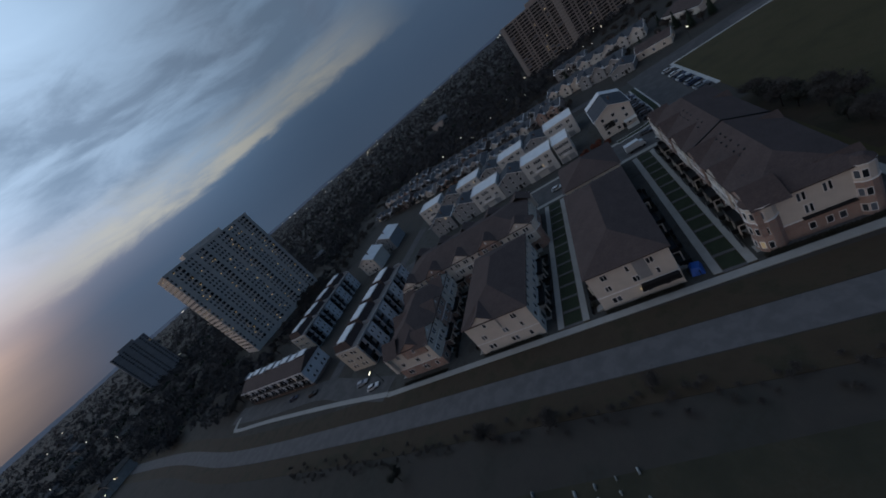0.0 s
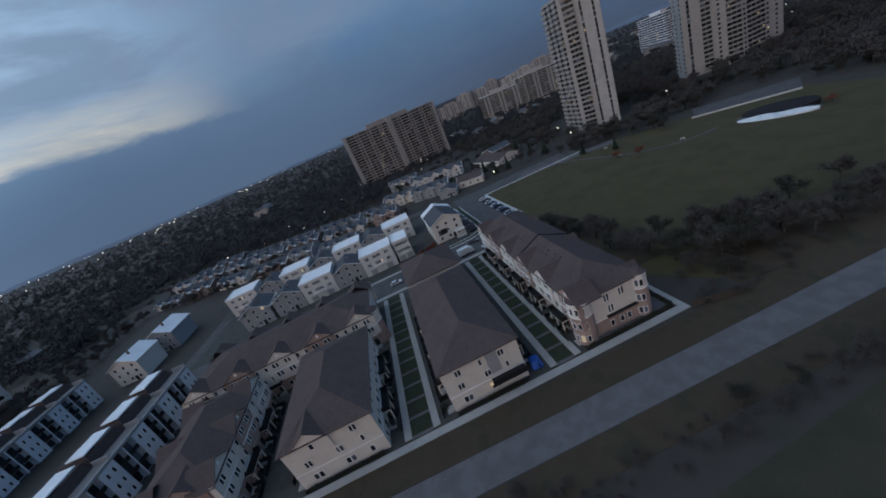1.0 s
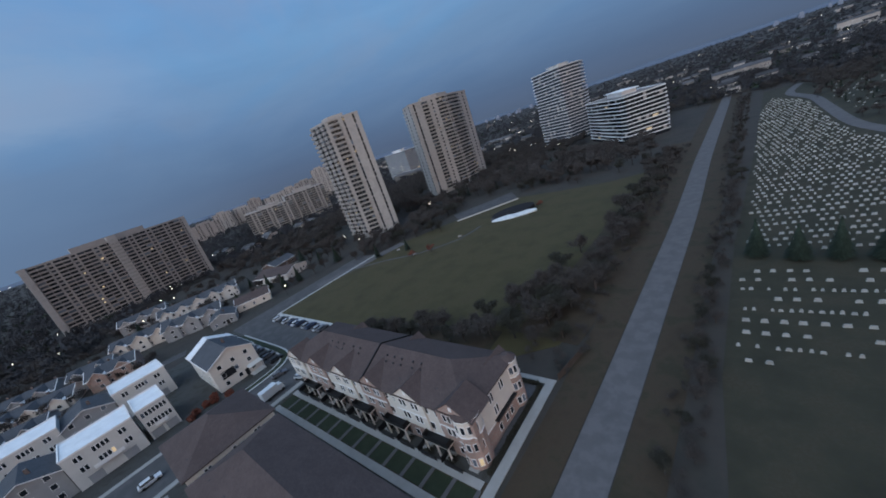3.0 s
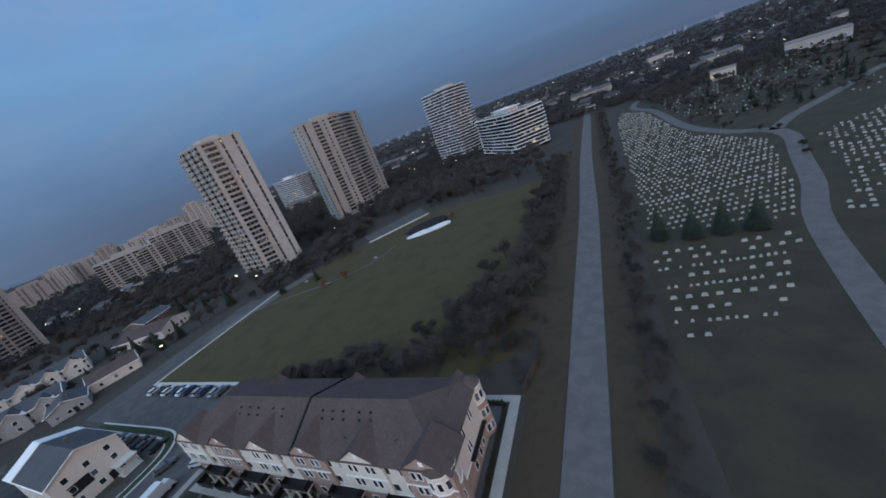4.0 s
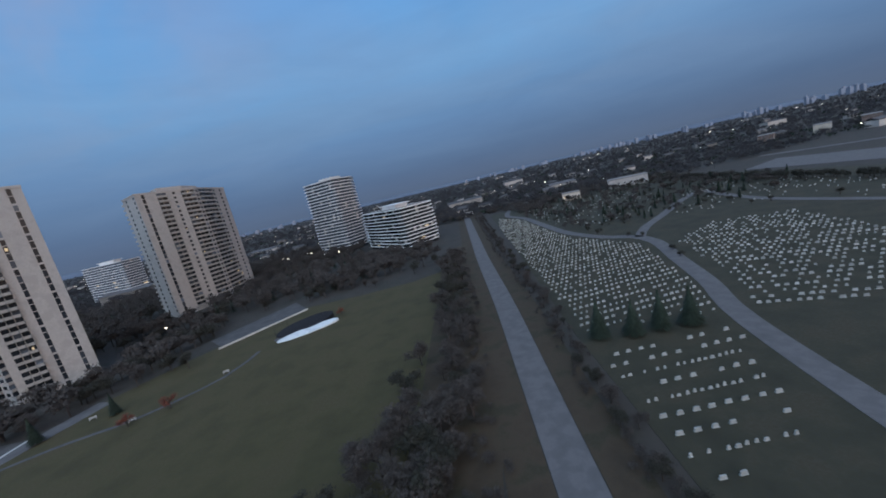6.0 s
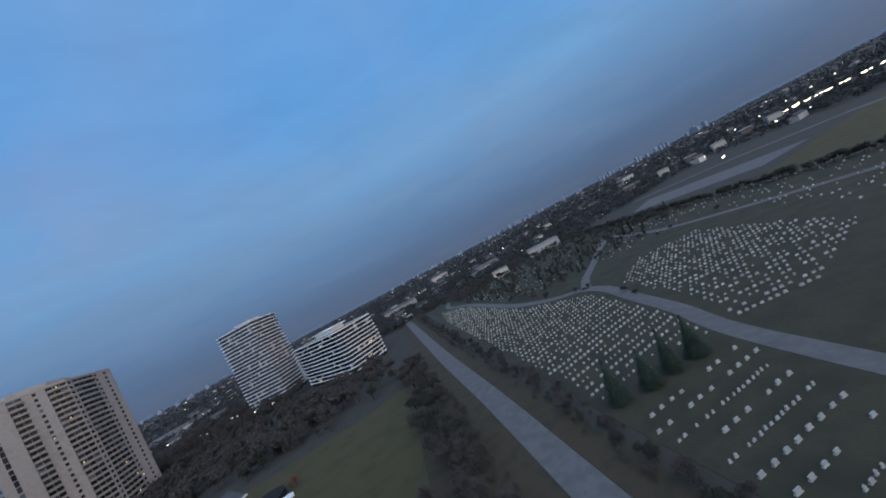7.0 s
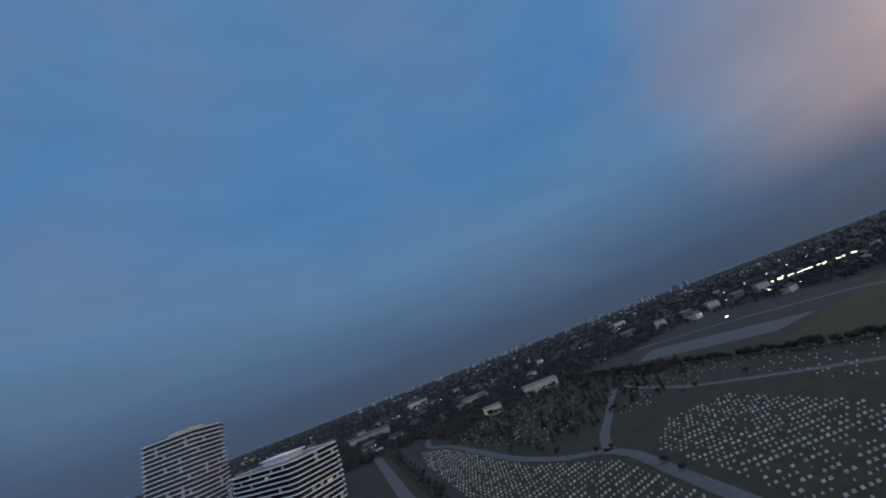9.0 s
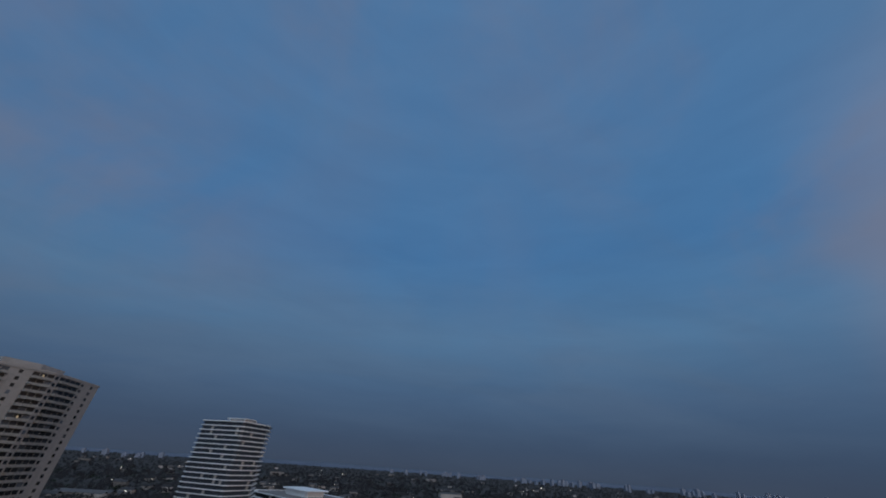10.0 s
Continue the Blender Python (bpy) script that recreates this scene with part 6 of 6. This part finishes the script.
stones = [headstone_mesh(i) for i in range(3)]
stone_meshes = [s.mesh("headstone", GRANITE) for s in stones]
MAIN = [(10.5, 88), (40, 83.5), (48, 103), (56, 128), (63, 150), (56, 168), (50, 192), (49, 230), (51, 268), (50, 300), (40, 328), (30, 280), (19.5, 180), (13.5, 120)]
SECOND = [(73, 142), (57, 98), (47, 80), (62, 74), (104, 82), (113, 108), (124, 144), (98, 156)]
NEARBY = [(5.5, 43), (22, 48), (36, 73), (34, 78), (9, 78)]
SOUTH = [(4, -120), (34, -120), (34, -20), (4, -20)]
UPPER = [(100, 185), (190, 150), (196, 260), (150, 240)]
EAST = [(112, 60), (150, 40), (196, 100), (196, 146), (152, 150), (146, 128), (120, 104)]
HILL = [(62, 200), (100, 205), (140, 236), (150, 330), (70, 345), (58, 270)]
plots = []
rnd = random.Random(123)
for poly, dx, dy, ang, keep in ((MAIN, 1.75, 3.3, 4, 0.93), (SECOND, 1.8, 3.1, -24, 0.78), (NEARBY, 1.3, 3.9, -2, 0.86), (HILL, 2.4, 4.2, 12, 0.26), (SOUTH, 2.0, 3.4, 8, 0.8), (UPPER, 2.6, 4.0, 0, 0.26), (EAST, 2.6, 3.8, -20, 0.3)):
    cx, cy = sum(p[0] for p in poly) / len(poly), sum(p[1] for p in poly) / len(poly)
    c, s = math.cos(radians(ang)), math.sin(radians(ang))
    for j in range(-60, 61):
        for i in range(-60, 61):
            x0, y0 = i * dx + rnd.uniform(-0.12, 0.12), j * dy + rnd.uniform(-0.1, 0.1)
            x, y = cx + x0 * c - y0 * s, cy + x0 * s + y0 * c
            # some rows hold broad family stones, others small ones set close
            broad = (j * 7 + 3) % 5 > 1
            if poly is NEARBY and broad and i % 2 or (i + j * 3) % 11 == 0:
                continue
            if inside(x, y, poly) and rnd.random() < keep:
                plots.append((x, y, ang + rnd.uniform(-4, 4), rnd.choice((0, 1, 1) if broad else (0, 2, 2)), (rnd.uniform(0.86, 1.05) if broad else rnd.uniform(0.62, 0.8)) * (0.8 if poly is NEARBY else 0.72)))
near = [p for p in plots if p[1] > 40 and p[0] < 60]
near = sorted(near, key=lambda p: p[1] + p[0] * 0.2)[:290]
for x, y, ang, kind, size in near:
    ob = new("headstone", stone_meshes[kind])
    ob.matrix_basis = pose(x, y, 0.06, rnd.uniform(-2, 2), 0, ang)
    ob.scale = (size,) * 3
    tagged(ob, "pale grey granite headstone standing on cemetery grass", "headstone", "headstones")
rest = Geo()
chosen = set(near)
for p in plots:
    if p in chosen:
        continue
    x, y, ang, kind, size = p
    m = pose(x, y, 0.06, 0, 0, ang) @ Matrix.Scale(size, 4)
    k = len(rest.v)
    rest.v += [tuple(m @ Vector(v)) for v in stones[kind].v]
    rest.f += [tuple(i + k for i in fc) for fc in stones[kind].f]
solid("headstones", rest, GRANITE, "long rows of pale headstones on the cemetery lawn", "headstones", kind="stuff")


# ---- beyond the cemetery ----
def hall(x, y, ang, ha, hb, high, wall, label):
    h = thing("hall", label, "building", pose(x, y, 0, 0, 0, ang), "low buildings")
    part("wall", Geo().box(-ha, -hb, 0, ha, hb, high), wall, h)
    part("roof", Geo().box(-ha - 0.3, -hb - 0.3, high, ha + 0.3, hb + 0.3, high + 0.5), GREYCON, h)
    for s in np.linspace(-0.8, 0.8, 6):
        window(h, s * ha, -hb, high * 0.35, 0, 1.8, 1.8, rnd.random() < 0.2)
    return h


hall(116, 345, -20, 8, 5, 7, TAN, "low pale chapel among trees")
hall(176, 352, -25, 17, 8, 8, TOWERCON, "tan low building with a lit sign")
hall(20, 425, 0, 9, 4, 4, STUCCO, "small pale building at the end of the service road")
solid("far_lot", Geo().prism([(222, 272), (238, 176), (284, 172), (268, 292)], 0.0, 0.1), TRACK, "pale paved yard behind the hedge", "yard", kind="structure")
solid("sports_field", Geo().prism([(205, 160), (205, 20), (400, 20), (380, 165)], 0.0, 0.08), GRASS, "green sports field behind the hedge", "field", kind="structure")
solid("far_road", strip([(300, 20), (345, 172), (330, 260), (290, 330)], 4, 0.0, 0.12), TRACK, "pale road across the sports field", "road", kind="structure")
for i, (x, y) in enumerate(((398, 432), (430, 398), (456, 374), (480, 352), (506, 332), (534, 316))):
    hall(x, y, 40, 10, 7, 10, TAN if i % 2 else DARKBRICK, "pale three-storey block beyond the sports field")


# ---- the wooded distance ----
def far_trees(label, count, seed, r0, r1, size, leaves, mat, tuft=0.10):
    """Loose crowns of a few large leaf tufts each, scattered to the horizon, as one mesh."""
    r = np.random.RandomState(seed)
    dist = r0 * (r1 / r0) ** r.rand(count)
    az = r.rand(count) * 2 * np.pi
    x, y = -dist * np.sin(az) - 20, dist * np.cos(az) + 20
    clear = (x > -60) & (x < 215) & (y < 395) & (y > -400) | (x > -345) & (y > -205) & (y < 440) & (x < -20)
    wood_edge = ((x + 184) * ACROSS.x + (y + 34) * ACROSS.y > 62) & ((x + 184) * ALONG.x + (y + 34) * ALONG.y < 10) & (x < -200)
    clear &= ~wood_edge
    clear |= (x > 215) & (x < 420) & (y > 20) & (y < 335) | (x > -402) & (x < -358) & (y > -12) & (y < 107) | (x > -212) & (x < -112) & (y > -282) & (y < -212)
    x, y, dist = x[~clear], y[~clear], dist[~clear]
    n = len(x)
    h = size * r.uniform(0.5, 1.2, n)
    p = r.normal(size=(n, leaves, 3))
    p /= np.linalg.norm(p, axis=2)[..., None]
    p *= r.rand(n, leaves, 1) ** 0.45
    p = p * (h[:, None, None] * [0.46, 0.46, 0.26]) + np.stack([x, y, h * 0.42], 1)[:, None]
    a, b = r.normal(size=(2, n, leaves, 3)) * h[:, None, None] * tuft
    v = np.stack([p - a, p + b, p + a * 0.7 - b * 0.4], 2).reshape(-1, 3)
    v[:, 2] = np.maximum(v[:, 2], 0.0)
    v = v.astype(np.float32)
    me = bpy.data.meshes.new("distant_woods")
    me.vertices.add(len(v))
    me.vertices.foreach_set("co", v.ravel())
    me.loops.add(len(v))
    me.loops.foreach_set("vertex_index", np.arange(len(v), dtype=np.int32))
    me.polygons.add(len(v) // 3)
    me.polygons.foreach_set("loop_start", np.arange(0, len(v), 3, dtype=np.int32))
    me.update(calc_edges=True)
    me.materials.append(mat)
    return tagged(new("distant_woods", me), label, "woods", kind="stuff")


far_trees("dark bare woods beyond the nearest streets", 5200, 23, 235, 560, 11.5, 80, WOODS, 0.062)
far_trees("bare brown woods among the nearer streets", 9500, 3, 300, 620, 9.5, 72, WOODS, 0.062)
far_trees("bare brown woods among the far streets", 13000, 13, 600, 1100, 9.5, 26, WOODS, 0.10)
far_trees("dark woods towards the horizon", 26000, 4, 1000, 4300, 12.0, 14, WOODS, 0.14)
far_trees("dark conifers scattered through the far streets", 3500, 5, 300, 1500, 9.0, 26, NEEDLE)

houses, roofs, lights = Geo(), Geo(), Geo()
r = np.random.RandomState(8)
for i in range(1000):
    dist = 330 * (2600 / 330) ** r.rand()
    az = r.rand() * 2 * np.pi
    x, y = -dist * np.sin(az), dist * np.cos(az)
    if x > -70 and x < 420 and -300 < y < 430 or x > -350 and -210 < y < 450 and x < 0 or (-420 < x < -350 and -20 < y < 120) or (-215 < x < -110 and -290 < y < -210):
        continue
    if 75 < math.degrees(az) < 165 and dist < 2000 and r.rand() < 0.93:
        continue
    w2, d, h = r.uniform(5, 9), r.uniform(4, 6), r.uniform(3.5, 7)
    if r.rand() < 0.06:
        w2, d, h = r.uniform(14, 30), r.uniform(8, 12), r.uniform(6, 12)
    houses.box(x - w2, y - d, 0, x + w2, y + d, h)
    t = gable_roof(x - w2, y - d, x + w2, y + d, h, 2.4)
    k = len(roofs.v)
    roofs.v += t.v
    roofs.f += [tuple(j + k for j in fc) for fc in t.f]
    if r.rand() < 0.85:
        lz, s = r.uniform(2, 7), 0.16 + dist / 4200
        lx, ly = x + r.uniform(-12, 12), y + r.uniform(-12, 12)
        lights.box(lx - s, ly - s, lz - s * 0.5, lx + s, ly + s, lz + s * 0.5)
solid("distant_houses", houses, FARWALL, "pale walls of far suburban houses", "houses", kind="stuff")
solid("distant_roofs", roofs, FARROOF, "grey roofs of far suburban houses", "roofs", kind="stuff")
for x, y in ((494, 183), (520, 137), (611, 406), (680, 408), (760, 409), (840, 409), (921, 409), (300, 235), (560, 300), (430, 260)):
    lights.box(x - 0.9, y - 0.6, 8, x + 0.9, y + 0.6, 8.6)
for i in range(90):
    a, d = radians(r.uniform(74, 150)), r.uniform(2300, 4100)
    x, y, q = -d * math.sin(a), d * math.cos(a), r.uniform(0.8, 1.7)
    lights.box(x - q, y - q, 13, x + q, y + q, 13 + q)
for i in range(26):
    x, y = 548 + i * 3.2 + r.uniform(-3, 3), 330 - i * 3.4 + r.uniform(-6, 6)
    lights.box(x - 1.6, y - 0.7, 6, x + 1.6, y + 0.7, 6.7)
for x, y in ((474, 163), (470, 158), (409, 120), (404, 116), (440, 142)):
    lights.box(x - 0.9, y - 0.9, 8, x + 0.9, y + 0.9, 9)
solid("distant_lamps", lights, LAMP, "small warm lights scattered through the far streets", "lights", kind="stuff")

# a row of towers on the horizon; haze is painted into their colour
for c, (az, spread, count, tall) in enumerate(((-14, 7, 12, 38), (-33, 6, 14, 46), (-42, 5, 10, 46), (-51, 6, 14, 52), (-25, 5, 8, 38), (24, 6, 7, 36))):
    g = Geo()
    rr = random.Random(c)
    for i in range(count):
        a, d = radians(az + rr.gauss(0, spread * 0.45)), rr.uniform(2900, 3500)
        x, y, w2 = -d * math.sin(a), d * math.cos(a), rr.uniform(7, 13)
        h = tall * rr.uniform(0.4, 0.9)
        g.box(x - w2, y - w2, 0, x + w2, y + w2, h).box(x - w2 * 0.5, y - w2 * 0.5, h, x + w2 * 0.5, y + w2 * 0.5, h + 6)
    solid("skyline", g, HAZE, "horizon towers tinted blue-grey to imitate haze", "skyline", "skyline clusters", kind="stuff")


# an added low backdrop ring closes the horizon, coloured to imitate haze
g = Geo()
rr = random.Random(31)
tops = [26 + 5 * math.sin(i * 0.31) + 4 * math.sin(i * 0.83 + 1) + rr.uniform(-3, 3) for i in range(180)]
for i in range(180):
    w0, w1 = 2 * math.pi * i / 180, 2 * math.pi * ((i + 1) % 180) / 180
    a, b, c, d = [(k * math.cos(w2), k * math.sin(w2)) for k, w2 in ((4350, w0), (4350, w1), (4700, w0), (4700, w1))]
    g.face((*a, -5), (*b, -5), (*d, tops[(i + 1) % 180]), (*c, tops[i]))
solid("backdrop", g, RIDGE, "low added backdrop ridge, its blue colour imitating horizon haze", "ridge", kind="structure")


# ---- street lamps ----
def street_lamp(x, y, ang):
    s = thing("street_lamp", "slim black street lamp with a small glowing head", "street lamp", pose(x, y, 0, 0, 0, ang), "street lamps")
    part("pole", shared(("pole",), lambda: Geo().tube((0, 0, 0), (0, 0, 6.2), 0.09, 0.06, 8).tube((0, 0, 6.1), (1.4, 0, 6.5), 0.05, 0.04).mesh("pole", BLACK)), None, s)
    part("head", shared(("head",), lambda: Geo().box(1.2, -0.12, 6.42, 1.9, 0.12, 6.56).mesh("head", BLACK)), None, s)
    part("bulb", shared(("bulb",), lambda: Geo().box(1.05, -0.22, 6.2, 1.95, 0.22, 6.419).mesh("bulb", LAMP)), None, s)
    return s


for x, y, ang in ((-199, 127, 0), (-173, 118, 0), (-162, 181, 0), (-344, 29, 0), (-341, 33, 90), (-331, 56, 0), (-329, 62, 0), (-144, 334, 0), (-109, 324, 0), (-124, 330, 0), (-274, 457, 0), (-218, 450, 0), (-241, 452, 0), (7, 463, 0), (-37, -88, 0), (-366, -8, 0), (-350, 60, 0), (-300, 40, 0), (-286, 44, 0), (-255, 20, 180), (-166, 60, 0), (-174, 100, 180), (183, 414, 0), (238, 320, 180), *[(-232 + (i * 37) % 96, 376 + (i * 23) % 88, i * 50) for i in range(12)], *[(-172 + i * 8.5, 366 + (i * 5) % 13, i * 40) for i in range(9)], *[(-262 - (i * 29) % 70, -150 + i * 17, 0) for i in range(9)]):
    street_lamp(x, y, ang)
